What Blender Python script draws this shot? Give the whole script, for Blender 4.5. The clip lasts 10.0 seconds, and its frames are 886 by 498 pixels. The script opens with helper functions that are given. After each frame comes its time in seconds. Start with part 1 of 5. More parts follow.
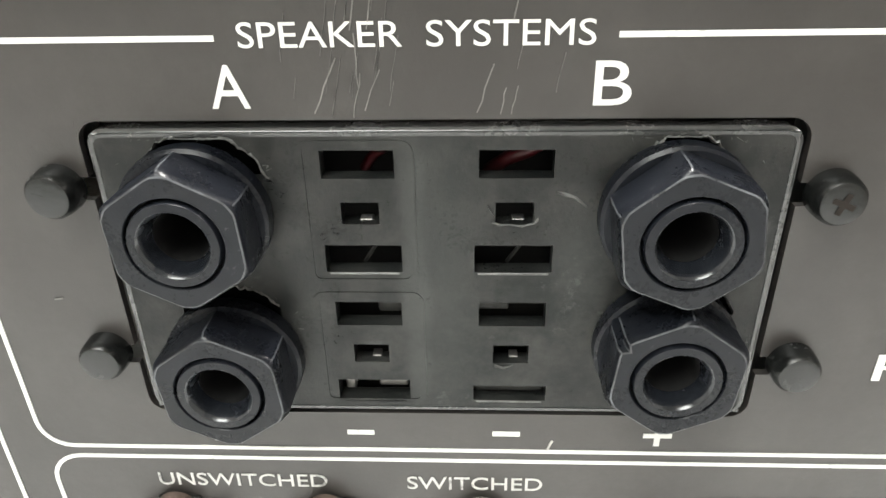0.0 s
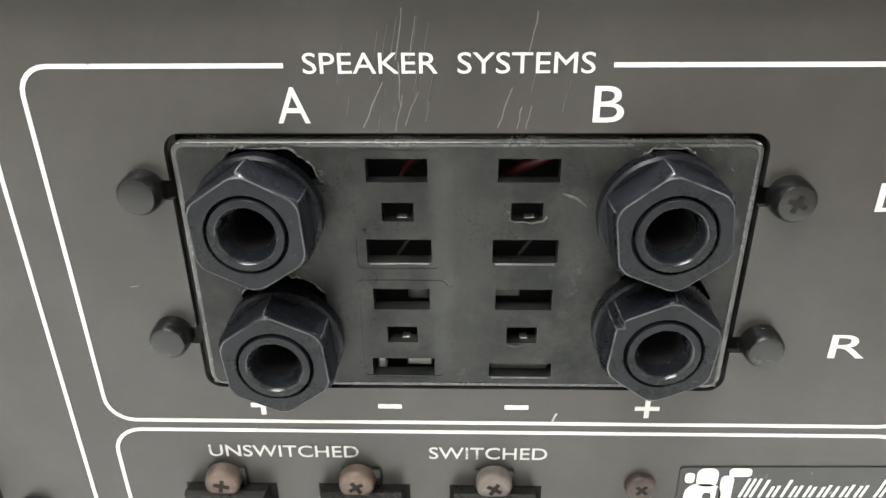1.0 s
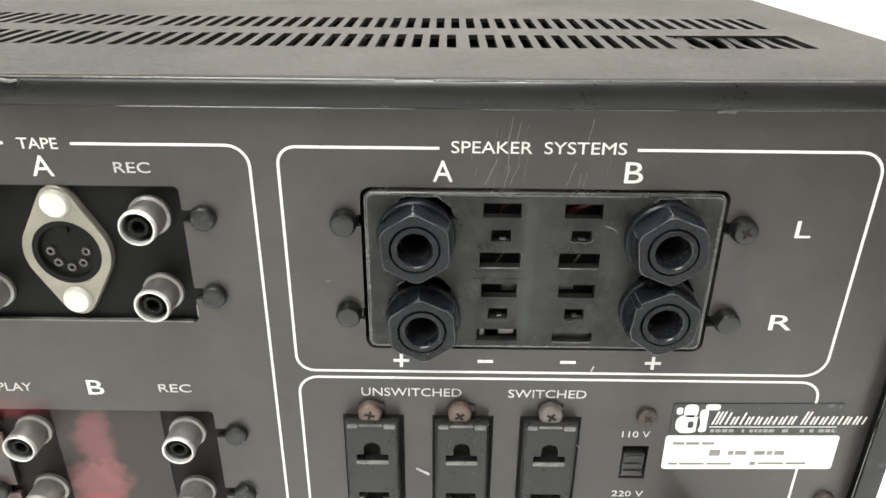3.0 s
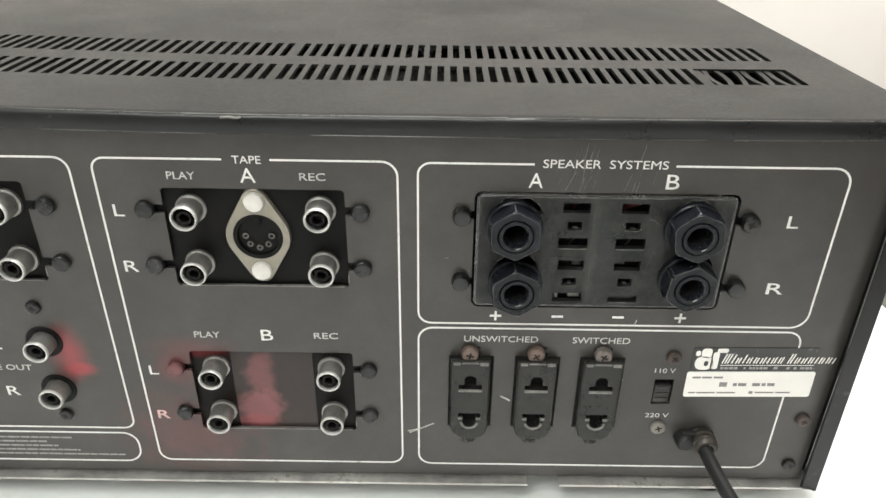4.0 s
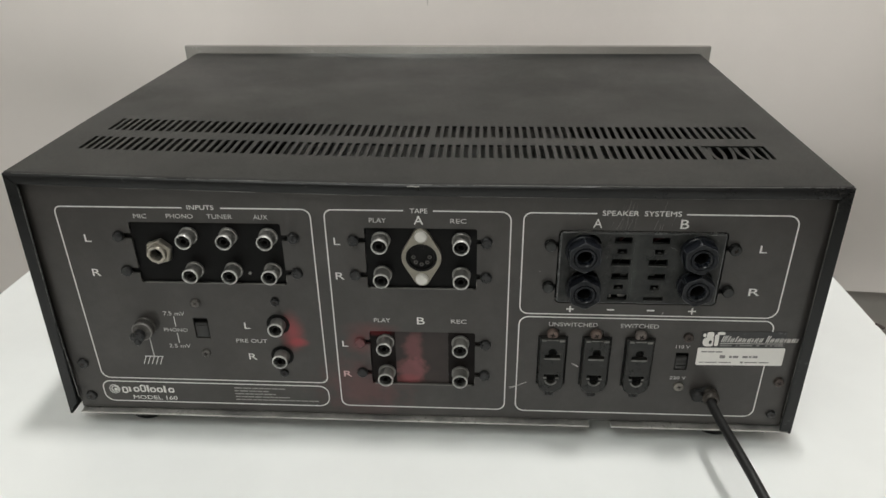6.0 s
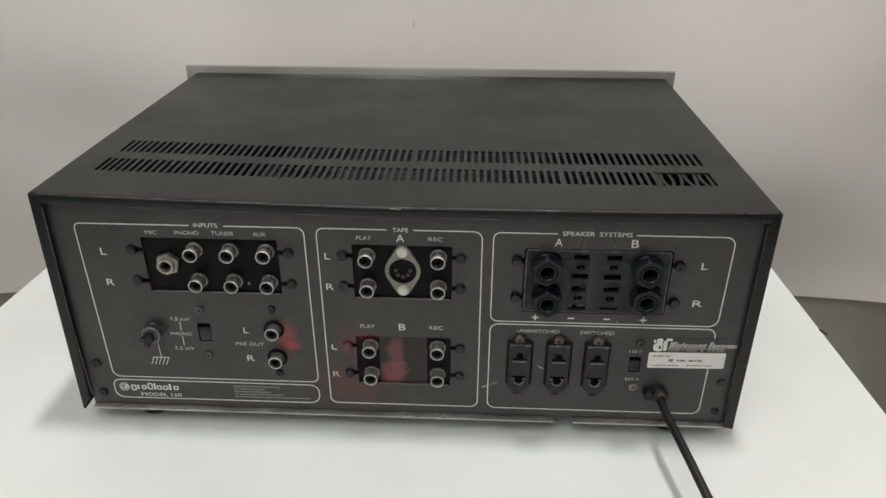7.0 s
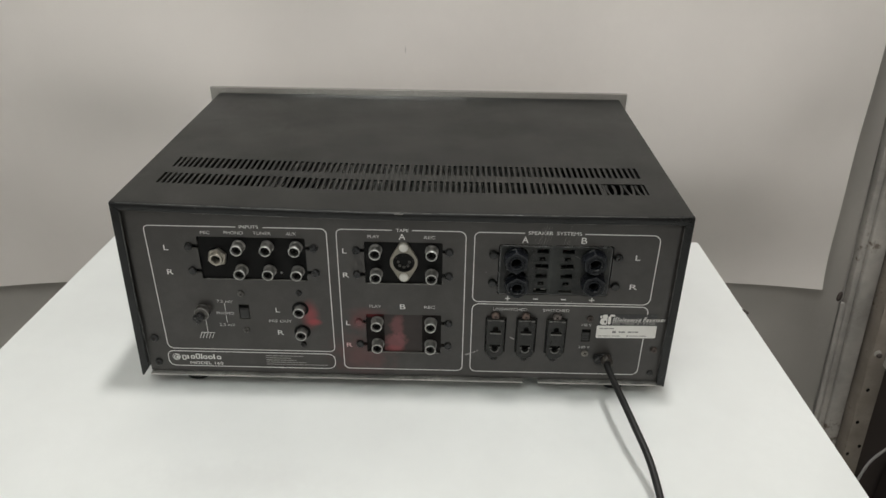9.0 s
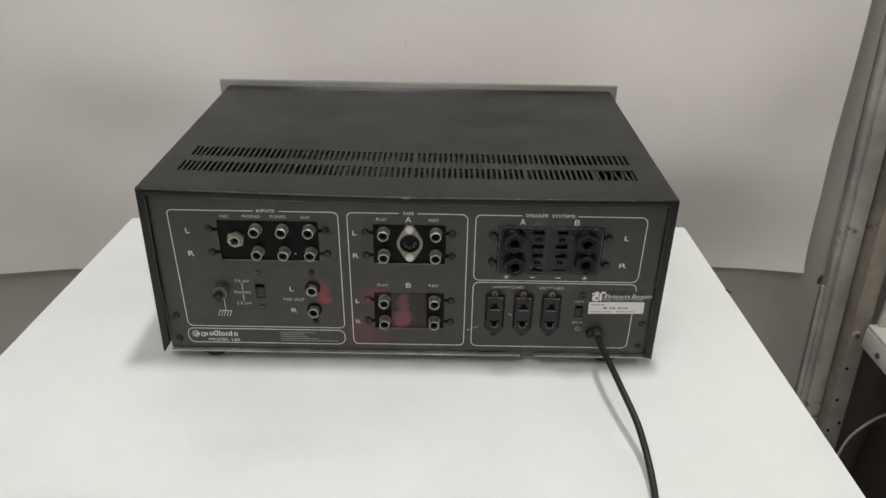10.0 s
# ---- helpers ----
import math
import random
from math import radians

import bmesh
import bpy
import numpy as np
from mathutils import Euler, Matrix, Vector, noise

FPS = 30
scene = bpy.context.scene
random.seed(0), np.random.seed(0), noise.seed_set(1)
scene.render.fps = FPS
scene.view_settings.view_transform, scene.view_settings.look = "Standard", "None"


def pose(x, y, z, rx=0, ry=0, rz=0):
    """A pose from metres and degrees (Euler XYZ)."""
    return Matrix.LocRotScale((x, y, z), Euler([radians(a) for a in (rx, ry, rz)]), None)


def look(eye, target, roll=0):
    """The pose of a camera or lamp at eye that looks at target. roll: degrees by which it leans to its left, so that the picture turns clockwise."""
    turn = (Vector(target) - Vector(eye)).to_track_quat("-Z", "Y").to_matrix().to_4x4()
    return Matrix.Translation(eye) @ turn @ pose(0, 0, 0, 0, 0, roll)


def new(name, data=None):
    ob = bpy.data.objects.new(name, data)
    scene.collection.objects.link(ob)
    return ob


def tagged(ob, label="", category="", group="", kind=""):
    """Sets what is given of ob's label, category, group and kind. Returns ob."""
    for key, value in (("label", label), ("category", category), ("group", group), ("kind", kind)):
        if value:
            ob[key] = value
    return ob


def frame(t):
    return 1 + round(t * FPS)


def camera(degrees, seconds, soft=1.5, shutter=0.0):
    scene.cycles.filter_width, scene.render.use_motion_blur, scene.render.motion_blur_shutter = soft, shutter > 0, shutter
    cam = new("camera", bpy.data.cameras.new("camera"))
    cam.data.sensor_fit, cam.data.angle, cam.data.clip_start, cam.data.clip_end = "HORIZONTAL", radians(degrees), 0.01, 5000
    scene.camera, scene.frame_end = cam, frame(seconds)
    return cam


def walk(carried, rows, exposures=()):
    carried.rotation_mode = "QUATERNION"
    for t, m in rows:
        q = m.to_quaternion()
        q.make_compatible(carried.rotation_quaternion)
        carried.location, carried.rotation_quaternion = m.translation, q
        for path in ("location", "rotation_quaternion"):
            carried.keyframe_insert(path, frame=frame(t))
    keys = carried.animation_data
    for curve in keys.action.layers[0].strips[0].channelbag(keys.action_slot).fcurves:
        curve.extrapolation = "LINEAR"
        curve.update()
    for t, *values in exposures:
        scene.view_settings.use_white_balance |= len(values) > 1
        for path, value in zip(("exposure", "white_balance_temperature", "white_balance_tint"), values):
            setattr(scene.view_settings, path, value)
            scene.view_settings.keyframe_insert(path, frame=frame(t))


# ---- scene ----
cam = camera(63.77, 10.0)
PATH = [
    (0, 0.02539, -0.07741, 0.16143, 2.794, -28.345, -1.209),
    (0.5, 0.02347, -0.08148, 0.15787, 2.748, -27.435, -0.944),
    (1, 0.02081, -0.09444, 0.16466, 1.590, -25.995, -0.488),
    (1.5, 0.01775, -0.10210, 0.16949, 1.109, -26.015, -0.388),
    (2, 0.01270, -0.10585, 0.16973, 0.243, -25.622, 0.122),
    (2.5, 0.00864, -0.11715, 0.17758, 0.125, -25.738, 0.128),
    (2.7, 0.00401, -0.13154, 0.18345, 0.184, -24.871, 0.276),
    (3.8, -0.02006, -0.18961, 0.21945, 0.448, -28.924, 0.761),
    (4, -0.03076, -0.20351, 0.22727, -0.105, -28.795, 0.866),
    (4.5, -0.04323, -0.24851, 0.26088, 2.416, -30.022, -0.220),
    (5, -0.05463, -0.28182, 0.27853, 3.708, -30.082, 0.047),
    (5.2, -0.05595, -0.29390, 0.28078, 4.558, -29.681, -0.481),
    (6.3, -0.06062, -0.33216, 0.29976, 3.055, -27.652, -0.664),
    (6.5, -0.05380, -0.34108, 0.30336, 3.305, -28.083, -0.282),
    (7, -0.05145, -0.35640, 0.32435, 2.490, -28.061, 0.145),
    (7.5, -0.04946, -0.38391, 0.34351, 2.224, -28.101, 0.558),
    (8, -0.05203, -0.40785, 0.35255, 1.963, -28.288, 0.489),
    (8.5, -0.05389, -0.42543, 0.36552, 1.379, -28.713, 0.384),
    (9, -0.05572, -0.45554, 0.38011, 0.715, -28.666, 0.848),
    (9.5, -0.06260, -0.48046, 0.38449, 0.464, -29.140, 1.172),
    (10, -0.06425, -0.49427, 0.39202, -0.053, -29.295, 1.002),
]
EXPOSURES = [(0, 2.16), (1, 2.08), (2.5, 2.0), (4, 1.40), (4.5, 0.94), (5.2, 0.52), (6.5, 0.27), (10, 0.18)]
# seconds, eye, yaw to the left, pitch up, roll
walk(cam, [(t, look((x, y, z), (x - math.sin(radians(yaw)) * math.cos(radians(pitch)), y + math.cos(radians(yaw)) * math.cos(radians(pitch)), z + math.sin(radians(pitch))), roll)) for t, x, y, z, yaw, pitch, roll in PATH], EXPOSURES)

# ---- light ----
world = bpy.data.worlds.new("room_air")
world.use_nodes = True
world.node_tree.nodes["Background"].inputs[0].default_value = (0.9, 0.95, 1.0, 1)
world.node_tree.nodes["Background"].inputs[1].default_value = 0.05
scene.world = world


def area_lamp(name, eye, target, size_x, size_y, watts, colour):
    data = bpy.data.lights.new(name, "AREA")
    data.shape, data.size, data.size_y, data.energy, data.color = "RECTANGLE", size_x, size_y, watts, colour
    ob = new(name, data)
    ob.matrix_world = look(eye, target)
    return ob


LAMPS = [  # centre of the fitting under the ceiling, length along x, along y, watts, colour
    ((1.20, 0.05, 1.66), 0.10, 0.16, 2.6, (1.0, 0.92, 0.88)),
    ((0.04, 0.05, 1.66), 0.10, 0.16, 10.6, (1.0, 0.98, 0.94)),
    # added soft fill for the rear panel, not a known fitting
    ((-0.45, -0.95, 1.66), 0.90, 0.90, 4.9, (0.90, 1.0, 0.96)),
]
for (lx, ly, lz), sx, sy, watts, tint in LAMPS:
    area_lamp("ceiling_lamp", (lx, ly, lz - 0.075), (lx, ly, 0), sx, sy, watts, tint)

# ---- materials ----


def socket(nt, kind, **values):
    node = nt.nodes.new(kind)
    for key, value in values.items():
        node.inputs[key.replace("_", " ")].default_value = value
    return node


def noise_at(nt, pos, scale, detail=4.0, rough=0.6):
    node = nt.nodes.new("ShaderNodeTexNoise")
    node.inputs["Scale"].default_value, node.inputs["Detail"].default_value, node.inputs["Roughness"].default_value = scale, detail, rough
    nt.links.new(pos, node.inputs["Vector"])
    return node.outputs["Fac"]


def ramp(nt, value, low, high, to_low=0.0, to_high=1.0):
    node = nt.nodes.new("ShaderNodeMapRange")
    node.interpolation_type = "SMOOTHSTEP"
    for n, v in enumerate((low, high, to_low, to_high)):
        node.inputs[n + 1].default_value = v
    nt.links.new(value, node.inputs[0])
    return node.outputs[0]


def math_node(nt, op, a, b):
    node = nt.nodes.new("ShaderNodeMath")
    node.operation = op
    for n, v in enumerate((a, b)):
        if isinstance(v, (int, float)):
            node.inputs[n].default_value = v
        else:
            nt.links.new(v, node.inputs[n])
    return node.outputs[0]


def mix_colour(nt, fac, a, b):
    node = nt.nodes.new("ShaderNodeMix")
    node.data_type = "RGBA"
    for slot, v in ((0, fac), (6, a), (7, b)):
        if isinstance(v, (int, float)):
            node.inputs[slot].default_value = v
        elif isinstance(v, tuple):
            node.inputs[slot].default_value = (*v, 1)
        else:
            nt.links.new(v, node.inputs[slot])
    return node.outputs[2]


def blot(nt, pos, centre, radii, ragged=0.5, soft=0.5, scale=120):
    """A patch of its own shape round centre (metres), ragged by noise."""
    shift = nt.nodes.new("ShaderNodeMapping")
    shift.vector_type = "TEXTURE"
    shift.inputs["Location"].default_value, shift.inputs["Scale"].default_value = centre, radii
    nt.links.new(pos, shift.inputs["Vector"])
    size = nt.nodes.new("ShaderNodeVectorMath")
    size.operation = "LENGTH"
    nt.links.new(shift.outputs[0], size.inputs[0])
    wobble = math_node(nt, "MULTIPLY", math_node(nt, "SUBTRACT", noise_at(nt, pos, scale), 0.5), 2.5 * ragged)
    total = math_node(nt, "ADD", size.outputs["Value"], wobble)
    return ramp(nt, total, 1.0 + soft, 1.0 - soft)


def surface(name, colour, rough=0.5, metal=0.0, wear=None, wear_amount=0.3, coarse=25.0, fine=700.0, vary=0.25, bump=0.1,
            dust=0.0, blots=(), coat=0.0, spec=0.5, grain_bump=0.0, grain=2500.0):
    """Paint, plastic or metal with coarse and fine variation, wear, dust and fine relief."""
    m = bpy.data.materials.new(name)
    m.use_nodes = True
    nt = m.node_tree
    b = nt.nodes["Principled BSDF"]
    pos = nt.nodes.new("ShaderNodeNewGeometry").outputs["Position"]
    large, small = noise_at(nt, pos, coarse), noise_at(nt, pos, fine, 6.0, 0.7)
    dark, light = tuple(c * (1 - vary) for c in colour), tuple(min(1, c * (1 + vary)) for c in colour)
    col = mix_colour(nt, ramp(nt, large, 0.3, 0.7), dark, light)
    col = mix_colour(nt, ramp(nt, small, 0.25, 0.75, 0.0, 0.5), col, colour)
    if wear:
        spots = ramp(nt, math_node(nt, "MULTIPLY", noise_at(nt, pos, coarse * 6, 8.0, 0.75), ramp(nt, large, 0.2, 0.9, 0.6, 1.3)), 0.62 - 0.25 * wear_amount, 0.72)
        col = mix_colour(nt, spots, col, wear)
    if dust:
        col = mix_colour(nt, math_node(nt, "MULTIPLY", ramp(nt, noise_at(nt, pos, coarse * 2.3, 8.0, 0.7), 0.35, 0.8), dust), col, (0.32, 0.31, 0.29))
    for centre, radii, paint, strength, ragged, soft in blots:
        col = mix_colour(nt, math_node(nt, "MULTIPLY", blot(nt, pos, centre, radii, ragged, soft), strength), col, paint)
    nt.links.new(col, b.inputs["Base Color"])
    b.inputs["Metallic"].default_value, b.inputs["Coat Weight"].default_value = metal, coat
    b.inputs["Specular IOR Level"].default_value = spec
    nt.links.new(ramp(nt, math_node(nt, "ADD", math_node(nt, "MULTIPLY", large, 0.6), math_node(nt, "MULTIPLY", small, 0.4)), 0.3, 0.7, max(0.05, rough - 0.1), min(1.0, rough + 0.1)), b.inputs["Roughness"])
    if bump or grain_bump:
        relief = nt.nodes.new("ShaderNodeBump")
        relief.inputs["Strength"].default_value, relief.inputs["Distance"].default_value = max(bump, grain_bump), 0.0004
        nt.links.new(noise_at(nt, pos, grain, 3.0) if grain_bump else small, relief.inputs["Height"])
        nt.links.new(relief.outputs[0], b.inputs["Normal"])
    return m


RED, PINK = (0.36, 0.035, 0.045), (0.20, 0.075, 0.080)
PANEL = surface("panel_paint", (0.0312, 0.0280, 0.0258), 0.38, spec=0.5, vary=0.16, bump=0.12, coarse=14, dust=0.07, blots=(
    ((-0.1632, 0, 0.0705), (0.0048, 0.02, 0.0085), RED, 0.55, 0.35, 0.9),
    ((-0.1600, 0, 0.0640), (0.0045, 0.02, 0.0026), RED, 0.58, 0.5, 0.6),
    ((-0.1190, 0, 0.0725), (0.0110, 0.02, 0.0045), RED, 0.14, 0.5, 0.9),
    ((-0.1265, 0, 0.0645), (0.0050, 0.02, 0.0055), RED, 0.22, 0.5, 0.9),
    ((-0.1240, 0, 0.0340), (0.0190, 0.02, 0.0150), RED, 0.13, 0.9, 0.9)))
PRINT = surface("white_print", (0.68, 0.675, 0.655), 0.55, vary=0.10, wear=(0.22, 0.21, 0.20), wear_amount=0.42, coarse=90, fine=2500, bump=0.0)
LIT_EDGE = surface("lit_sheet_edge", (0.17, 0.165, 0.155), 0.45, 0.4, vary=0.5, coarse=120, fine=900, bump=0.0, wear=(0.05, 0.05, 0.05), wear_amount=0.4)
PRINT_PINK = surface("stained_print", (0.60, 0.40, 0.385), 0.55, vary=0.2, coarse=300, bump=0.0)
PINK_SCREW = surface("stained_screw", (0.115, 0.045, 0.047), 0.4, 0.3, vary=0.5, coarse=250, fine=2000, bump=0.12, wear=(0.06, 0.03, 0.03), wear_amount=0.5)
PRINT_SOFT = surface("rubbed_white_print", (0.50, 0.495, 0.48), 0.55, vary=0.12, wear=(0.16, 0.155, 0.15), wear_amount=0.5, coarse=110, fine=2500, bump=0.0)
PRINT_DIM = surface("faded_print", (0.26, 0.255, 0.245), 0.55, vary=0.2, coarse=300, bump=0.0)
COVER = surface("cover_paint", (0.0080, 0.0088, 0.0081), 0.42, spec=0.29, vary=0.2, bump=0.0, coarse=9, dust=0.05, grain_bump=0.22, grain=1800)
RUBBED_GLINT = surface("rubbed_paint_glint", (0.085, 0.084, 0.081), 0.3, spec=0.7, vary=0.6, coarse=40, fine=900, bump=0.05)
# cover paint darkened for the shade on rear-facing edges, with slight wear
SHADED_WORN_EDGE = surface("shaded_worn_edge", (0.0050, 0.0054, 0.0058), 0.34, spec=0.36, vary=0.5, coarse=30, fine=900, bump=0.12, wear=(0.05, 0.05, 0.05), wear_amount=0.12)
STEEL = surface("bare_steel", (0.46, 0.45, 0.43), 0.45, 0.7, vary=0.45, wear=(0.20, 0.18, 0.16), wear_amount=0.4, coarse=40)
ALU = surface("brushed_aluminium", (0.56, 0.555, 0.545), 0.2, 1.0, vary=0.1, coarse=20, bump=0.04)
BAKELITE = surface("black_bakelite", (0.005, 0.0048, 0.0048), 0.5, spec=0.12, vary=0.3, coarse=60, bump=0.05)
PHENOLIC = surface("brown_phenolic", (0.0060, 0.0052, 0.0050), 0.5, spec=0.15, vary=0.3, coarse=200, bump=0.05)
STAINED_BAKELITE = surface("stained_bakelite", (0.0085, 0.0062, 0.0058), 0.5, spec=0.12, vary=0.3, coarse=60, bump=0.05, blots=(((-0.1150, 0, 0.0730), (0.0085, 0.02, 0.0038), RED, 0.32, 0.4, 0.5),))
BROWN_PLATE = surface("brown_film_plate", (0.031, 0.0235, 0.022), 0.42, spec=0.3, vary=0.18, coarse=60, bump=0.05, blots=(
    ((-0.0965, 0, 0.0605), (0.0046, 0.02, 0.0090), PINK, 0.60, 0.8, 0.6),
    ((-0.0985, 0, 0.0460), (0.0075, 0.02, 0.0085), PINK, 0.75, 0.7, 0.4),
    ((-0.0935, 0, 0.0500), (0.0035, 0.02, 0.0040), PINK, 0.60, 0.8, 0.5),
    ((-0.1030, 0, 0.0395), (0.0100, 0.02, 0.0030), RED, 0.22, 0.6, 0.6)))
# pale patches paint scuffs and the sheen down the plate's middle
PLASTIC = surface("black_plastic", (0.0074, 0.0084, 0.0082), 0.34, spec=0.24, vary=0.6, coarse=60, fine=1500, bump=0.16, dust=0.10, wear=(0.05, 0.05, 0.05), wear_amount=0.26, blots=(
    ((0.0210, 0, 0.1160), (0.0040, 0.02, 0.0200), (0.036, 0.039, 0.037), 0.55, 0.5, 0.9),
    ((0.0180, 0, 0.1140), (0.0016, 0.02, 0.0190), (0.060, 0.062, 0.060), 0.45, 0.9, 0.6),
    ((0.0040, 0, 0.1060), (0.0022, 0.02, 0.0110), (0.050, 0.052, 0.050), 0.40, 0.9, 0.7),
    ((0.0380, 0, 0.1180), (0.0030, 0.02, 0.0060), (0.045, 0.047, 0.045), 0.35, 0.9, 0.7)))
SWARF_GLINT = surface("swarf_and_glint", (0.085, 0.085, 0.082), 0.4, vary=0.6, coarse=400, bump=0.0)
DUSTY = surface("dusty_contact", (0.042, 0.043, 0.041), 0.55, spec=0.3, vary=0.5, coarse=300, bump=0.05)
# paler than the plate: the rim's top highlight is in its colour
LIT_RIM = surface("lit_worn_rim", (0.034, 0.035, 0.035), 0.24, spec=0.8, vary=0.3, coarse=120, fine=1500, bump=0.0, wear=(0.10, 0.10, 0.10), wear_amount=0.2)
SLIDER = surface("slider_plastic", (0.017, 0.0165, 0.016), 0.38, spec=0.45, vary=0.3, coarse=200, bump=0.05)
BUSH = surface("moulded_bush", (0.0105, 0.0120, 0.0155), 0.25, spec=0.7, vary=0.2, coarse=150, bump=0.06)
NUT = surface("moulded_nylon", (0.0070, 0.0080, 0.0108), 0.30, spec=0.22, vary=0.3, coarse=150, fine=1800, bump=0.10, wear=(0.05, 0.05, 0.055), wear_amount=0.02)
# worn nut edges, coloured paler to carry their highlight too
NUT_EDGE = surface("worn_edge_highlight", (0.050, 0.053, 0.058), 0.35, spec=0.45, vary=0.8, coarse=250, fine=1800, bump=0.05)
HOLE = surface("dark_inside", (0.0115, 0.0113, 0.0113), 0.8, spec=0.05, vary=0.2, bump=0.0)
NICKEL = surface("dull_nickel", (0.23, 0.223, 0.213), 0.42, 0.6, vary=0.2, coarse=160, fine=2500, bump=0.15, wear=(0.16, 0.15, 0.14), wear_amount=0.3)
DARK_NICKEL = surface("blackened_nickel", (0.10, 0.094, 0.088), 0.42, 0.6, vary=0.4, coarse=250, fine=2500, bump=0.2, wear=(0.16, 0.15, 0.14), wear_amount=0.3)
NICKEL_LIP = surface("bright_nickel_lip", (0.54, 0.535, 0.52), 0.36, 0.45, vary=0.25, coarse=200, bump=0.05)
MIC_NUT = surface("warm_nickel_nut", (0.35, 0.325, 0.28), 0.36, 0.7, vary=0.25, coarse=200, fine=2000, bump=0.1)
BRASS = surface("tarnished_brass_plate", (0.24, 0.222, 0.186), 0.42, 0.55, vary=0.18, coarse=120, fine=2000, bump=0.08, wear=(0.27, 0.21, 0.13), wear_amount=0.3)
RIVET = surface("pale_rivet", (0.60, 0.585, 0.55), 0.4, 0.25, vary=0.1, coarse=150)
PAN_SCREW = surface("oiled_pan_screw", (0.0085, 0.009, 0.0088), 0.2, 0.0, spec=0.45, vary=0.35, coarse=220, fine=2000, bump=0.15, wear=(0.09, 0.09, 0.085), wear_amount=0.28)
BLACK_SCREW = surface("blackened_screw", (0.022, 0.022, 0.023), 0.32, 0.45, vary=0.3, coarse=200, fine=2000, bump=0.12, wear=(0.16, 0.16, 0.15), wear_amount=0.25)
RUST_SCREW = surface("rusty_screw", (0.12, 0.086, 0.073), 0.5, 0.35, vary=0.3, coarse=300, fine=2500, bump=0.2, wear=(0.22, 0.175, 0.155), wear_amount=0.3)
BROWN_SCREW = surface("brown_screw", (0.06, 0.046, 0.04), 0.45, 0.4, vary=0.4, coarse=300, fine=2500, bump=0.2, wear=(0.15, 0.12, 0.10), wear_amount=0.3)
DULL_SCREW = surface("dull_pinkish_screw", (0.125, 0.105, 0.097), 0.5, 0.3, vary=0.3, coarse=300, fine=2500, bump=0.2, wear=(0.22, 0.20, 0.185), wear_amount=0.3)
SLOT_DIRT = surface("dirty_screw_slot", (0.022, 0.018, 0.016), 0.7, spec=0.1, vary=0.3, coarse=300, bump=0.0)
ZINC = surface("dull_zinc_screw", (0.20, 0.188, 0.168), 0.45, 0.6, vary=0.3, coarse=300, bump=0.15, wear=(0.12, 0.1, 0.08), wear_amount=0.4)
CLIP_BROWN = surface("dull_brown_clamp", (0.040, 0.034, 0.029), 0.45, 0.3, vary=0.5, coarse=250, fine=1800, bump=0.15)
RUBBER = surface("black_rubber", (0.010, 0.010, 0.010), 0.5, spec=0.35, vary=0.25, coarse=60, bump=0.12)
PAPER = surface("sticker_paper", (0.74, 0.72, 0.69), 0.6, vary=0.05, coarse=70, bump=0.05, wear=(0.5, 0.47, 0.44), wear_amount=0.2)
STICKER_BLACK = surface("sticker_black", (0.02, 0.02, 0.021), 0.35, vary=0.3, coarse=120, bump=0.04, wear=(0.35, 0.35, 0.35), wear_amount=0.22)
INK = surface("faded_ink", (0.20, 0.19, 0.19), 0.6, vary=0.2, coarse=200, bump=0.0)
RED_WIRE = surface("red_wire", (0.055, 0.004, 0.007), 0.4, vary=0.1, bump=0.0)
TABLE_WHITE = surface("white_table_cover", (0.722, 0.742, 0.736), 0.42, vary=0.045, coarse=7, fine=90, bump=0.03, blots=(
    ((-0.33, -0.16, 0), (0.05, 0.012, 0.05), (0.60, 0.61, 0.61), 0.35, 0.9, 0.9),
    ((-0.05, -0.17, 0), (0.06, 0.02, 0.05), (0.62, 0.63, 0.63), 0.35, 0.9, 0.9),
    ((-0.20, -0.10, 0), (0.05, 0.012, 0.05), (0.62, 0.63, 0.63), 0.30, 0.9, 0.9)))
SHEET = surface("white_backdrop", (0.818, 0.774, 0.746), 0.72, vary=0.045, coarse=3.0, fine=60, bump=0.05, blots=(
    ((-0.1115, 0.362, 0.1910), (0.0007, 0.03, 0.0040), (0.34, 0.32, 0.31), 0.45, 0.6, 0.5),))
GREY_PAINT = surface("grey_painted_metal", (0.40, 0.38, 0.355), 0.5, vary=0.34, coarse=11, fine=160, bump=0.06, wear=(0.16, 0.125, 0.10), wear_amount=0.24)
WALL_GREY = surface("grey_wall_paint", (0.415, 0.395, 0.372), 0.65, vary=0.10, coarse=4, fine=120, bump=0.05)
ROOM_WHITE = surface("room_white_paint", (0.57, 0.56, 0.54), 0.8, vary=0.04, coarse=2, fine=60, bump=0.04)
FLOOR_GREY = surface("grey_floor", (0.42, 0.41, 0.39), 0.6, vary=0.12, coarse=3, fine=80, bump=0.05)
RACK_PAINT = surface("worn_rack_paint", (0.27, 0.236, 0.205), 0.55, vary=0.3, coarse=14, fine=200, bump=0.06, wear=(0.10, 0.07, 0.05), wear_amount=0.3)
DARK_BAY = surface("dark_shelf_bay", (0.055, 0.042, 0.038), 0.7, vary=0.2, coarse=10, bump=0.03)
SHELF_WHITE = surface("worn_white_shelf", (0.62, 0.60, 0.57), 0.5, vary=0.08, coarse=12, fine=200, bump=0.05, wear=(0.2, 0.15, 0.12), wear_amount=0.2)
WIRE_GREY = surface("grey_wire", (0.35, 0.34, 0.33), 0.5, vary=0.1, bump=0.0)
DIFFUSER = bpy.data.materials.new("lit_tube")
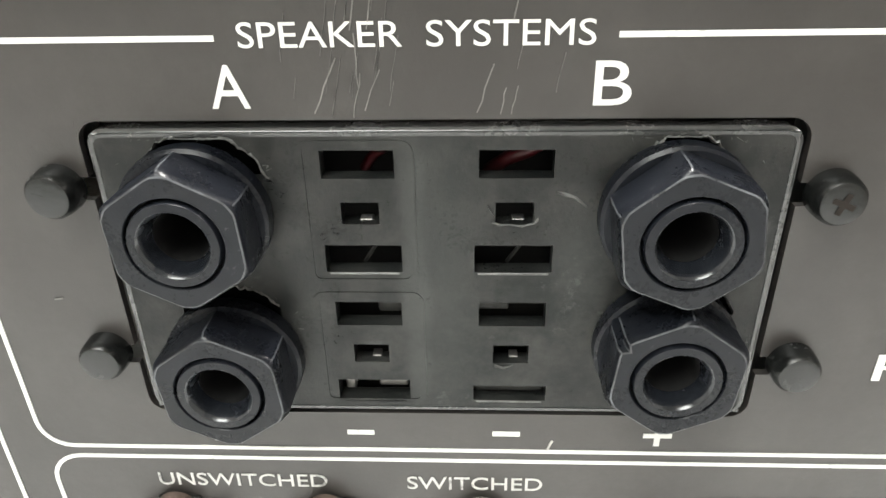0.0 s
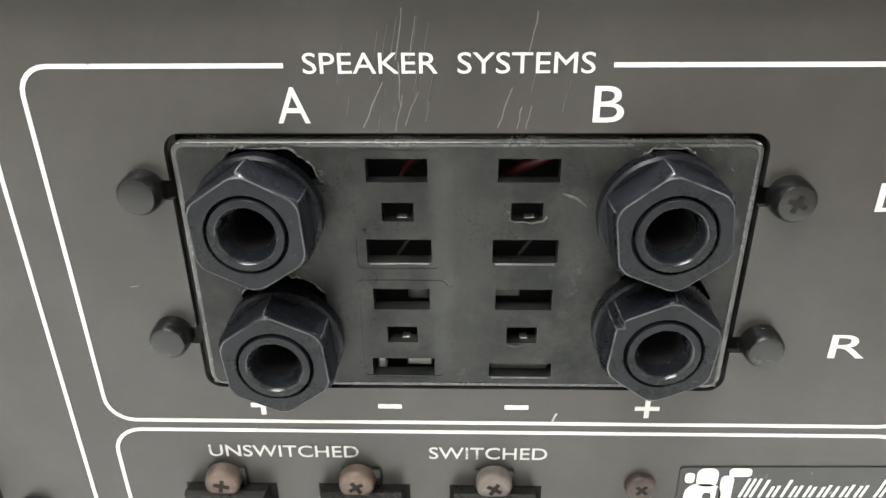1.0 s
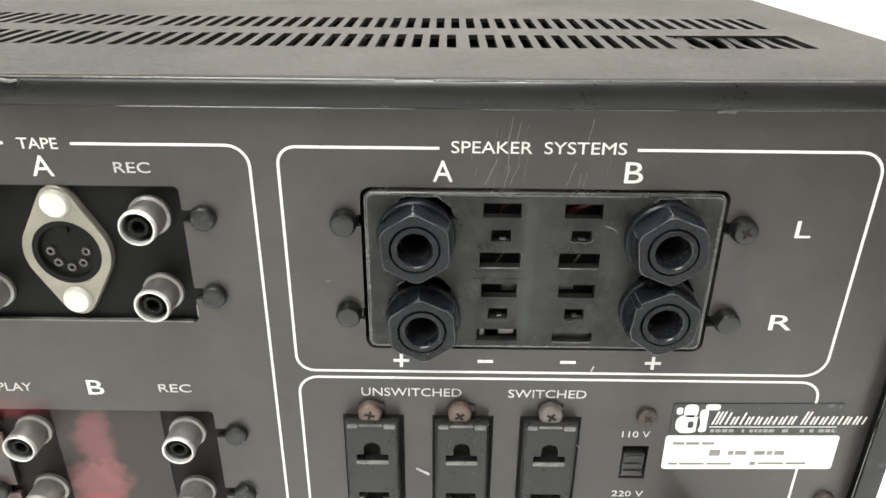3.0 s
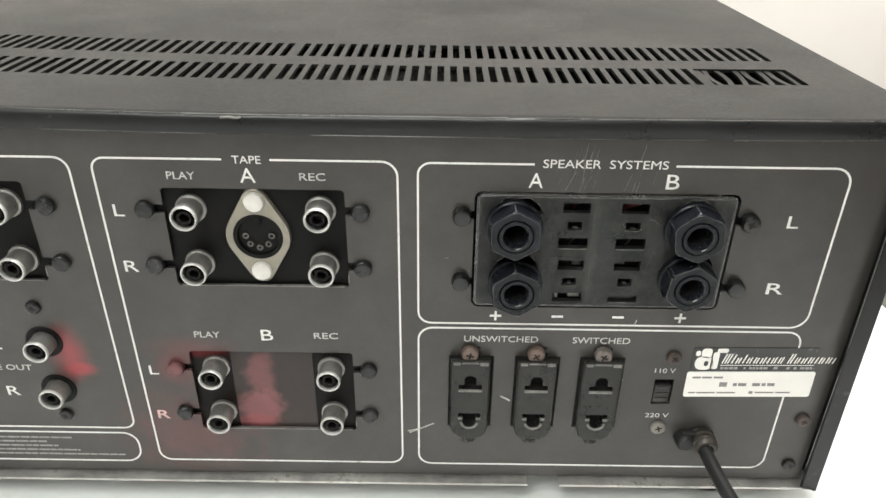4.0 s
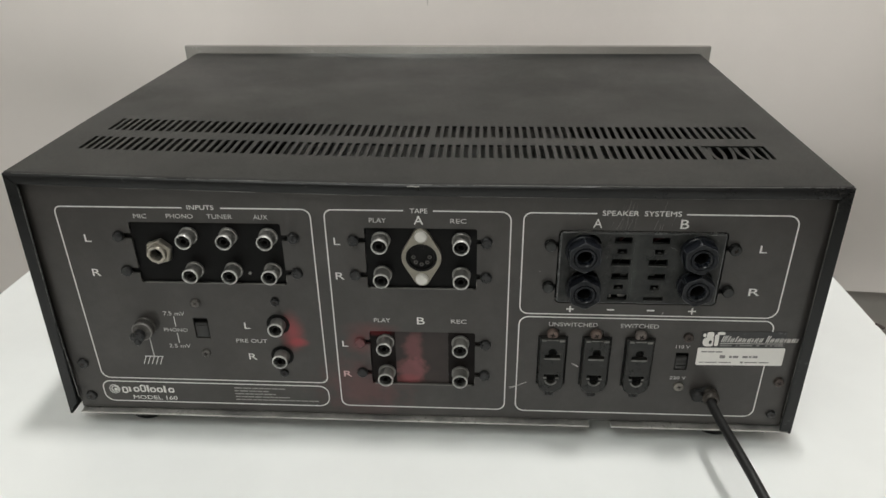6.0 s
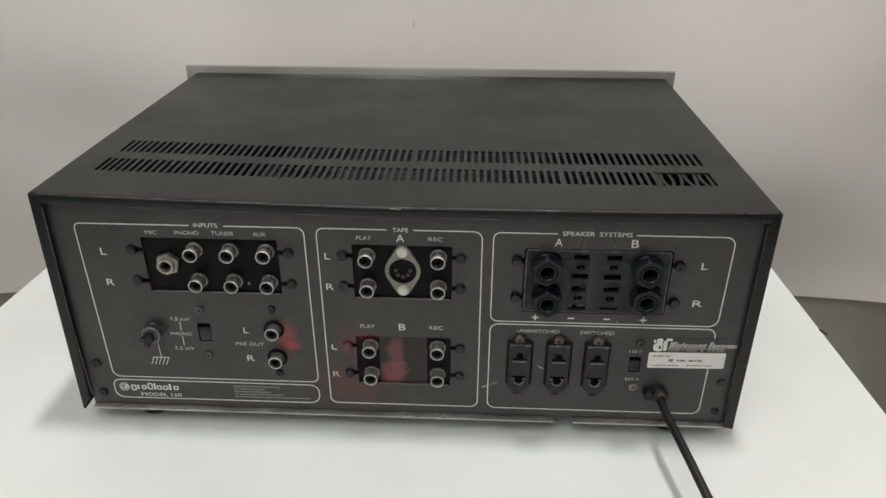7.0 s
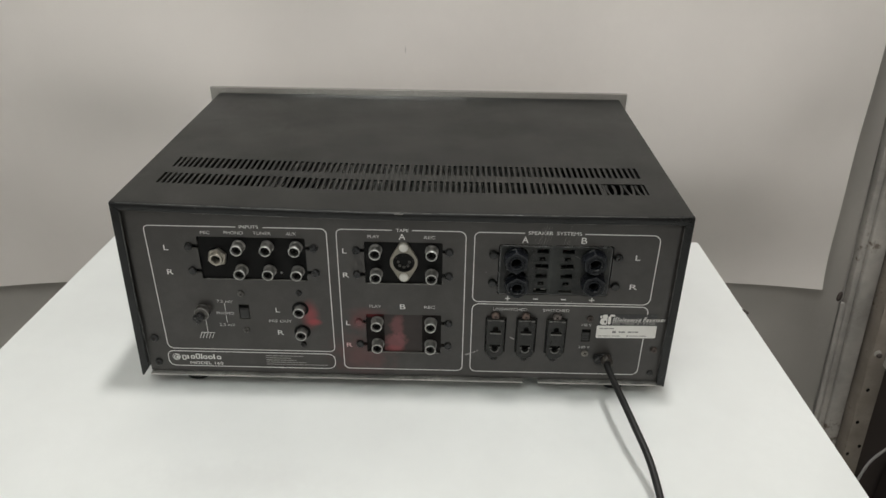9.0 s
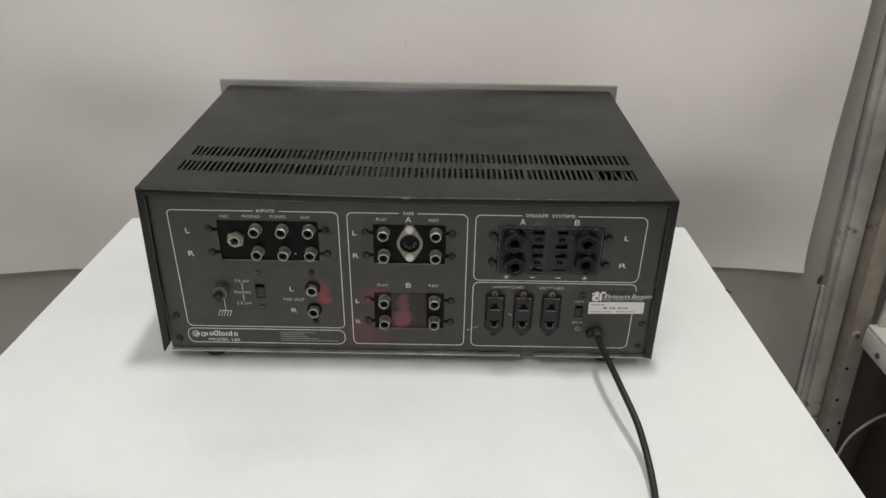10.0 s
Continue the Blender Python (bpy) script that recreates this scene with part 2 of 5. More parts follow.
DIFFUSER.use_nodes = True
DIFFUSER.node_tree.nodes["Principled BSDF"].inputs["Emission Color"].default_value = (1, 0.97, 0.92, 1)
DIFFUSER.node_tree.nodes["Principled BSDF"].inputs["Emission Strength"].default_value = 3.0

# ---- building helpers (millimetres in, metres out) ----
MM = 0.001
PLACED = {}


def thing(name, base, label, category, group="", kind=""):
    ob = tagged(new(name), label, category, group, kind)
    ob.empty_display_size = 0.02
    ob.location = Vector(base) * MM
    PLACED[ob] = Matrix.Translation(Vector(base) * MM)
    return ob


def as_mesh(name, bm, material, smooth=35):
    bmesh.ops.recalc_face_normals(bm, faces=bm.faces)
    me = bpy.data.meshes.new(name)
    bm.to_mesh(me)
    bm.free()
    me.materials.append(material)
    if smooth:
        me.shade_smooth()
        me.set_sharp_from_angle(angle=radians(smooth))
    return me


def part(name, bm, material, parent=None, label="", at=None, smooth=35, data=None):
    """One mesh under a thing or a part. at: its place in the world; the bmesh is in millimetres about it."""
    if data is None:
        bmesh.ops.scale(bm, vec=(MM, MM, MM), verts=bm.verts)
        data = as_mesh(name, bm, material, smooth)
    ob = new(name, data)
    m = at.copy() if at is not None else Matrix.Identity(4)
    ob.matrix_basis = m
    if parent is not None:
        ob.parent = parent
        ob.matrix_parent_inverse = PLACED[parent].inverted()
    PLACED[ob] = m
    if label:
        ob["label"] = label
    return ob


def spot(x, y, z, turn=0.0):
    """A pose at millimetres, turned about y by degrees."""
    return pose(x * MM, y * MM, z * MM, 0, turn, 0)


def box(bm, x0, x1, y0, y1, z0, z1, bevel=0.0, segments=2):
    out = bmesh.ops.create_cube(bm, size=1.0)
    for v in out["verts"]:
        v.co = Vector(((x0 + x1) / 2 + v.co.x * (x1 - x0), (y0 + y1) / 2 + v.co.y * (y1 - y0), (z0 + z1) / 2 + v.co.z * (z1 - z0)))
    if bevel:
        edges = list({e for v in out["verts"] for e in v.link_edges})
        bmesh.ops.bevel(bm, geom=edges, offset=bevel, segments=segments, affect="EDGES", profile=0.5)
    return bm


def lathe(bm, profile, segments=32, cx=0.0, cz=0.0, cy=0.0, turn=0.0, closed=False, axis="y"):
    """Turns (radius, depth) pairs round an axis along y (or z). A radius of 0 closes an end."""
    rings = []
    for r, y in profile:
        if r < 1e-6:
            spots = [(0.0, y, 0.0)]
        else:
            spots = [(r * math.sin(2 * math.pi * n / segments + radians(turn)), y, r * math.cos(2 * math.pi * n / segments + radians(turn))) for n in range(segments)]
        if axis == "z":
            spots = [(x, z, y) for x, y, z in spots]
        rings.append([bm.verts.new((x + cx, y + cy, z + cz)) for x, y, z in spots])
    pairs = list(zip(rings, rings[1:])) + ([(rings[-1], rings[0])] if closed else [])
    for a, b in pairs:
        for n in range(segments):
            k = (n + 1) % segments
            if len(a) == 1 and len(b) > 1:
                bm.faces.new((a[0], b[n], b[k]))
            elif len(b) == 1 and len(a) > 1:
                bm.faces.new((a[n], a[k], b[0]))
            elif len(a) > 1:
                bm.faces.new((a[n], a[k], b[k], b[n]))
    return bm


def slab(bm, u0, u1, v0, v1, holes, w0, w1, put):
    """A slab between w0 and w1 with rectangular holes (u0, u1, v0, v1) right through it; put maps (u, v, w) to a place."""
    us = sorted({u0, u1, *(round(h[k], 4) for h in holes for k in (0, 1))})
    vs = sorted({v0, v1, *(round(h[k], 4) for h in holes for k in (2, 3))})
    verts = {}

    def vert(i, j, k):
        if (i, j, k) not in verts:
            verts[i, j, k] = bm.verts.new(put(us[i], vs[j], (w0, w1)[k]))
        return verts[i, j, k]

    def solid(i, j):
        if not (0 <= i < len(us) - 1 and 0 <= j < len(vs) - 1):
            return False
        u, v = (us[i] + us[i + 1]) / 2, (vs[j] + vs[j + 1]) / 2
        return not any(h[0] < u < h[1] and h[2] < v < h[3] for h in holes)

    for i in range(len(us) - 1):
        for j in range(len(vs) - 1):
            if not solid(i, j):
                continue
            bm.faces.new([vert(i, j, 0), vert(i + 1, j, 0), vert(i + 1, j + 1, 0), vert(i, j + 1, 0)])
            bm.faces.new([vert(i, j, 1), vert(i, j + 1, 1), vert(i + 1, j + 1, 1), vert(i + 1, j, 1)])
            for di, dj, a, c in ((-1, 0, (i, j), (i, j + 1)), (1, 0, (i + 1, j), (i + 1, j + 1)), (0, -1, (i, j), (i + 1, j)), (0, 1, (i, j + 1), (i + 1, j + 1))):
                if not solid(i + di, j + dj):
                    bm.faces.new([vert(*a, 0), vert(*c, 0), vert(*c, 1), vert(*a, 1)])
    return bm


def upright(u, v, w):
    return (u, w, v)


def ribbon(bm, points, width, y0, y1, closed=False):
    """A flat printed line through (x, z) points, between two depths."""
    n = len(points)
    sides = []
    for k, (x, z) in enumerate(points):
        a = points[k - 1] if (k or closed) else points[k]
        b = points[(k + 1) % n] if (k < n - 1 or closed) else points[k]
        d = Vector((b[0] - a[0], b[1] - a[1]))
        d = d.normalized() if d.length else Vector((1, 0))
        off = Vector((-d.y, d.x)) * width / 2
        sides.append([bm.verts.new((x + s * off.x, y, z + s * off.y)) for s, y in ((1, y0), (-1, y0), (-1, y1), (1, y1))])
    for k in range(n if closed else n - 1):
        p, q = sides[k], sides[(k + 1) % n]
        for a in range(4):
            b = (a + 1) % 4
            bm.faces.new((p[a], p[b], q[b], q[a]))
    if not closed:
        bm.faces.new(sides[0])
        bm.faces.new(sides[-1][::-1])
    return bm


def rounded(x0, x1, z0, z1, radius, steps=6, gap=None):
    """Points round a rectangle with rounded corners, from the gap's right end in its top line, clockwise, to its left end."""
    r = radius if isinstance(radius, tuple) else (radius,) * 4
    points = []
    for (cx, cz, a0), q in zip(((x1 - r[0], z1 - r[0], 90), (x1 - r[1], z0 + r[1], 0), (x0 + r[2], z0 + r[2], -90), (x0 + r[3], z1 - r[3], 180)), r):
        for k in range(steps + 1):
            a = radians(a0 - 90 * k / steps)
            points.append((cx + q * math.cos(a), cz + q * math.sin(a)))
    if gap:
        points = [(gap[1], z1)] + points + [(gap[0], z1)]
    return points


def lettering(text, x0, x1, z0, z1, material, parent, y=-0.14, bold=0.012, lean=0.0, name="lettering"):
    """Words in the built-in font, set into the box x0..x1, z0..z1 on the rear panel."""
    curve = bpy.data.curves.new("words", "FONT")
    curve.body, curve.size, curve.extrude, curve.offset, curve.resolution_u = text, 1.0, 0.01, bold, 4
    ob = bpy.data.objects.new("words", curve)
    scene.collection.objects.link(ob)
    me = bpy.data.meshes.new_from_object(ob.evaluated_get(bpy.context.evaluated_depsgraph_get()))
    bpy.data.objects.remove(ob)
    co = np.array([v.co for v in me.vertices])
    low, high = co.min(0), co.max(0)
    for v in me.vertices:
        u, w = (v.co.x - low[0]) / (high[0] - low[0]), (v.co.y - low[1]) / (high[1] - low[1])
        v.co = Vector((x0 + u * (x1 - x0) + lean * w * (z1 - z0), y - 0.03 * (v.co.z > 0) + 0.1 * (v.co.z <= 0), z0 + w * (z1 - z0))) * MM
    me.materials.clear()
    me.materials.append(material)
    return part(name, None, material, parent, data=me)


def words(text, x0, x1, zc, h, parent, material=None, **more):
    return lettering(text, x0, x1, zc - h / 2, zc + h / 2, material or PRINT, parent, **more)


def bar(name, x0, x1, z0, z1, material, parent, y=-0.12, lean=0.0, depth=0.14):
    bm = bmesh.new()
    quad = [(x0, z0), (x1, z0), (x1 + lean, z1), (x0 + lean, z1)]
    ring = [[bm.verts.new((x, yy, z)) for x, z in quad] for yy in (y, y + depth)]
    bm.faces.new(ring[0])
    bm.faces.new(ring[1][::-1])
    for a in range(4):
        b = (a + 1) % 4
        bm.faces.new((ring[0][a], ring[1][a], ring[1][b], ring[0][b]))
    return part(name, bm, material, parent, smooth=0)


def tube(bm, points, radius, sides=12, flat=1.0):
    """A round lead through points, smoothed."""
    pts = [Vector(p) for p in points]
    fine = []
    for k in range(len(pts) - 1):
        p0, p1, p2, p3 = pts[max(k - 1, 0)], pts[k], pts[k + 1], pts[min(k + 2, len(pts) - 1)]
        for s in range(8):
            t = s / 8
            fine.append(0.5 * ((2 * p1) + (p2 - p0) * t + (2 * p0 - 5 * p1 + 4 * p2 - p3) * t**2 + (3 * p1 - p0 - 3 * p2 + p3) * t**3))
    fine.append(pts[-1])
    rings = []
    for k, p in enumerate(fine):
        d = (fine[min(k + 1, len(fine) - 1)] - fine[max(k - 1, 0)]).normalized()
        side = d.cross(Vector((0, 0, 1)))
        side = side.normalized() if side.length > 1e-4 else Vector((1, 0, 0))
        up = side.cross(d)
        rings.append([bm.verts.new(p + radius * (math.cos(2 * math.pi * a / sides) * side + flat * math.sin(2 * math.pi * a / sides) * up)) for a in range(sides)])
    for a, b in zip(rings, rings[1:]):
        for n in range(sides):
            bm.faces.new((a[n], a[(n + 1) % sides], b[(n + 1) % sides], b[n]))
    bm.faces.new(rings[0][::-1])
    bm.faces.new(rings[-1])
    return bm


# ---- the room ----
def room_slab(name, x0, x1, y0, y1, z0, z1, material, label, category):
    bm = box(bmesh.new(), x0, x1, y0, y1, z0, z1)
    return tagged(part(name, bm, material, smooth=0), label, category, kind="structure")


room_slab("floor", -1700, 1700, -1900, 700, -810, -760, FLOOR_GREY, "plain grey floor of the small workroom", "floor")
room_slab("ceiling", -1700, 1700, -1900, 700, 1750, 1800, ROOM_WHITE, "plain white ceiling with two lit fittings and an added fill", "ceiling")
room_slab("wall_north", -1700, 1700, 405, 600, -760, 1750, WALL_GREY, "grey painted wall behind the white backdrop", "wall")
room_slab("wall_south", -1700, 1700, -1900, -1820, -760, 1750, ROOM_WHITE, "plain white wall", "wall")
room_slab("wall_west", -1700, -1620, -1820, 405, -760, 1750, ROOM_WHITE, "plain white wall", "wall")
room_slab("wall_east", 1620, 1700, -1820, 405, -760, 1750, ROOM_WHITE, "plain white wall", "wall")

for (lx, ly, lz), sx, sy, watts, tint in LAMPS:
    lamp = thing("ceiling_light", (lx * 1000, ly * 1000, 1750), "unseen white ceiling fitting with a lit diffuser", "ceiling light", "ceiling lights")
    wx, wy = sx * 500, sy * 500
    part("housing", box(bmesh.new(), lx * 1000 - wx - 15, lx * 1000 + wx + 15, ly * 1000 - wy - 15, ly * 1000 + wy + 15, 1690, 1750, 6), ROOM_WHITE, lamp)
    part("diffuser", box(bmesh.new(), lx * 1000 - wx, lx * 1000 + wx, ly * 1000 - wy, ly * 1000 + wy, 1672, 1690, 4), DIFFUSER, lamp, "lit milky diffuser")


# white backdrop, a hanging sheet with soft waves and a curled lower corner
def backdrop():
    bm = bmesh.new()
    nu, nv = 90, 44
    grid = []
    for i in range(nu + 1):
        u = i / nu
        column = []
        for j in range(nv + 1):
            v = j / nv
            right = 443.5 - 59 * v + 9 * max(0.0, 1 - v / 0.15)
            x = -1150 + (right + 1150) * u
            low = float(np.interp(x, (-1150, -690, -585, 0, 310, 440), (-181, -156.5, -146, -135, -126.5, -128.5)))
            z = low + (970 - low) * v
            y = 362 + 5 * math.sin(x / 105.0 + 1.3) * (0.6 + 0.4 * v) + 4 * math.sin(x / 51.0 + z / 160.0) * v + 7 * noise.noise((x / 210, z / 230, 3.1))
            y += 19 * math.exp(-((x - 330) / 190) ** 2 - ((z + 115) / 115) ** 2) + 9 * math.exp(-((x + 640) / 150) ** 2 - ((z + 40) / 130) ** 2)
            # the upper part leans back, the lower part tucks in; shallow dents in the paper
            y += (0.03 + 0.035 * max(0.0, min(1.0, (100 - x) / 500))) * max(0.0, min(z, 450) - 150) + 0.10 * max(0.0, 40 - z)
            y += 11 * math.exp(-((x - 392) / 62) ** 2 - ((z - 60) / 90) ** 2) + 12 * math.exp(-((x + 455) / 130) ** 2 - ((z - 55) / 75) ** 2)
            y += 6 * math.exp(-((x - 150) / 170) ** 2 - ((z - 330) / 110) ** 2) - 5 * math.exp(-((x + 150) / 120) ** 2 - ((z - 150) / 90) ** 2)
            curl = max(0.0, 1 - (z + 128) / 120) ** 2 * max(0.0, (x - 180) / 261) ** 2
            y -= 9 * curl
            column.append((x, y, z))
        grid.append(column)
    sides = [[[bm.verts.new((x, y + deep, z)) for x, y, z in column] for column in grid] for deep in (0.0, 0.6)]
    for side in sides:
        for i in range(nu):
            for j in range(nv):
                bm.faces.new((side[i][j], side[i + 1][j], side[i + 1][j + 1], side[i][j + 1]))
    rim = [(i, 0) for i in range(nu)] + [(nu, j) for j in range(nv)] + [(i, nv) for i in range(nu, 0, -1)] + [(0, j) for j in range(nv, 0, -1)]
    for (i, j), (k, m) in zip(rim, rim[1:] + rim[:1]):
        bm.faces.new((sides[0][i][j], sides[0][k][m], sides[1][k][m], sides[1][i][j]))
    ob = part("backdrop_sheet", bm, SHEET, smooth=50)
    tagged(ob, "large white paper backdrop hanging behind the table", "backdrop")
    batten = box(bmesh.new(), -1180, 470, 374, 404.8, 955, 985, 3)
    tagged(part("backdrop_batten", batten, GREY_PAINT), "grey batten on the wall that carries the white backdrop", "batten")


backdrop()


# white table
def white_table():
    table = thing("table", (-105, -80, -760), "white-covered work table under the amplifier", "table")
    bm = bmesh.new()
    quad = [(-438.5, 268.5), (227, 268.5), (243, -420), (-469, -420)]
    rings = [[bm.verts.new((x, y, z)) for x, y in quad] for z in (-24, 0)]
    bm.faces.new(rings[0][::-1])
    bm.faces.new(rings[1])
    for a in range(4):
        b = (a + 1) % 4
        bm.faces.new((rings[0][a], rings[0][b], rings[1][b], rings[1][a]))
    bmesh.ops.bevel(bm, geom=list(bm.edges), offset=1.2, segments=2, affect="EDGES")
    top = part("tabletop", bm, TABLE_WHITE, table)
    part("edge_nick", box(bmesh.new(), -3.5, 3.5, -1.0, 1.0, -1.2, 0.8, 0.4), DARK_BAY, top, "dark nick in the white edge", at=pose(0.2306, 0.1255, 0.0005, 0, 0, -65))
    for lx, ly in ((-405, 225), (190, 225), (-425, -375), (195, -375)):
        part("leg", box(bmesh.new(), lx - 20, lx + 20, ly - 20, ly + 20, -760, -24, 2), TABLE_WHITE, table)


white_table()


# grey metal post, perforated rack upright and a worn white shelf beside the backdrop
def leaning(bm, x0, x1, y0, y1, z0, z1, lean=0.085, ref=-110, bevel=1.0):
    box(bm, x0, x1, y0, y1, z0, z1, bevel)
    for v in bm.verts:
        v.co.x -= lean * (v.co.z - ref)
    return bm


panel_strip = thing("wall_panel", (455, 402, -760), "grey painted wall panel with a dark screw plug at its edge", "wall panel")
part("board", leaning(bmesh.new(), 300, 490, 399.5, 404.8, -759, 900, lean=0.0695, ref=-110), WALL_GREY, panel_strip)
plug = lathe(bmesh.new(), [(0, -2.4), (3.2, -2.0), (4.4, -0.6), (4.6, 0.4), (0, 0.4)], 12)
bmesh.ops.scale(plug, vec=(0.8, 1.0, 1.8), verts=plug.verts)
part("plug", plug, DARK_BAY, panel_strip, "dark screw plug", at=pose(0.4905, 0.3993, -0.150, 0, 4, 0))
post = thing("metal_post", (515, 396, -760), "grey painted metal post with a half-round bead along its edge", "post")
part("web", leaning(bmesh.new(), 495.5, 552, 391, 404.7, -760, 900, lean=0.082, ref=-110), GREY_PAINT, post)
part("rib", leaning(bmesh.new(), 502, 526, 382.5, 391.2, -759.5, 899, lean=0.082, ref=-110, bevel=3.8), GREY_PAINT, post, "raised rounded rib")
bead = [(494.0 - 0.078 * (z + 110), 397.5, z) for z in range(-755, -160, 60)] + [(494.0 + 0.078 * 50, 398.5, -160)]
part("bead", tube(bmesh.new(), bead, 3.4, 10), GREY_PAINT, post, "pale half-round bead")
rack = thing("rack_upright", (540, 362, -760), "worn grey perforated steel rack upright", "rack upright")
angle_bar = part("angle", leaning(bmesh.new(), 528, 553.5, 360, 363, -760, 900, lean=0.075, ref=-110), RACK_PAINT, rack)
part("return", leaning(bmesh.new(), 528, 531, 363.2, 390, -760, 900, lean=0.075, ref=-110), RACK_PAINT, rack)
for hx, hz in ((549.6, -283), (552.5, -344), (569.0, -391), (555.5, -407)):
    bm = lathe(bmesh.new(), [(0, 0.6), (2.4, 0.6), (2.4, -0.3), (0, -0.3)], 14)
    bmesh.ops.scale(bm, vec=(1.0, 1.0, 1.35), verts=bm.verts)
    part("hole", bm, HOLE, angle_bar, at=pose(hx * MM, 0.3598, hz * MM))
bolt_head = lathe(bmesh.new(), [(0, -4), (3.2, -3.6), (3.9, -2), (3.9, 0), (0, 0)], 6)
part("bolt", bolt_head, DARK_BAY, angle_bar, "rusty bolt head", at=pose(0.5460, 0.3596, -0.2205))
part("washer", lathe(bmesh.new(), [(0, -0.9), (4.9, -0.8), (5.2, 0), (0, 0)], 18), GREY_PAINT, angle_bar, "pale washer", at=pose(0.5440, 0.3599, -0.2180))

shelf = thing("wall_shelf", (760, 300, -240), "worn white metal shelf bolted to the rack upright", "shelf")
part("board", box(bmesh.new(), 556, 1000, 120, 359, -206, -199.5, 2), SHELF_WHITE, shelf)
part("front_lip", box(bmesh.new(), 555.5, 560, 120, 359, -237.5, -205.8, 1.5), SHELF_WHITE, shelf)
lip_bolt = lathe(bmesh.new(), [(0, -2.2), (3.4, -1.8), (4.4, -0.4), (4.4, 0.3), (0, 0.3)], 12)
part("lip_bolt", lip_bolt, DARK_BAY, shelf, "dark rusty bolt in the lip", at=pose(0.5553, 0.317, -0.2247, 0, 0, -90))
for hy in (255, 200):
    part("lip_hole", lathe(bmesh.new(), [(0, 0.5), (3.4, 0.5), (3.4, -0.5), (0, -0.5)], 14), HOLE, shelf, at=pose(0.5553, hy * MM, -0.2247, 0, 0, -90))
# solid dark block put where there is shaded space below the shelf
bay = thing("shaded_bay", (800, 300, -760), "dark brown block for the shaded space below the white shelf", "cabinet")
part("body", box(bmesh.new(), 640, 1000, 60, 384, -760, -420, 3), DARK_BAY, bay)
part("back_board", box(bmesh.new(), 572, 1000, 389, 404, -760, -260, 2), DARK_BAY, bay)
tagged(part("beige_board", box(bmesh.new(), 566, 1000, 350, 358, -199.4, 300, 2), SHELF_WHITE), "worn off-white board standing on the shelf", "board")


tagged(part("loose_wire", tube(bmesh.new(), [(590, 330, -758), (572, 342, -600), (576, 346, -450), (592, 342, -385), (632, 328, -340), (720, 300, -360), (800, 250, -412), (860, 230, -416.8)], 2.1), WIRE_GREY), "thin grey wire hanging over the shaded bay", "wire")

# ---- the amplifier ----
amp = thing("amplifier", (-92.5, 140, 0), "vintage black stereo amplifier, rear panel outward, on the white table", "amplifier")
X0, X1, Z0, Z1, YF = -303.0, 117.5, 12.0, 161.0, 279.0
FIN = -3.2


def lift(x, y):
    """The loose cover stands a little high at its rear corners, most at one end."""
    fade = max(0.0, min(1.0, (YF - y) / 180))
    return fade * (4.0 * max(0.0, (-94 - x) / 209) ** 1.3 + 0.8 * max(0.0, x / 117) ** 1.5)


def pull(x, y, z):
    """The sides of the cover lean in towards the rear top corners."""
    fade = max(0.0, min(1.0, (YF - y) / 180)) * max(0.0, z - 12) / 149
    return x + fade * (4.7 * max(0.0, min(1.0, (-262 - x) / 41)) - 1.8 * max(0.0, min(1.0, (x - 85) / 32)))


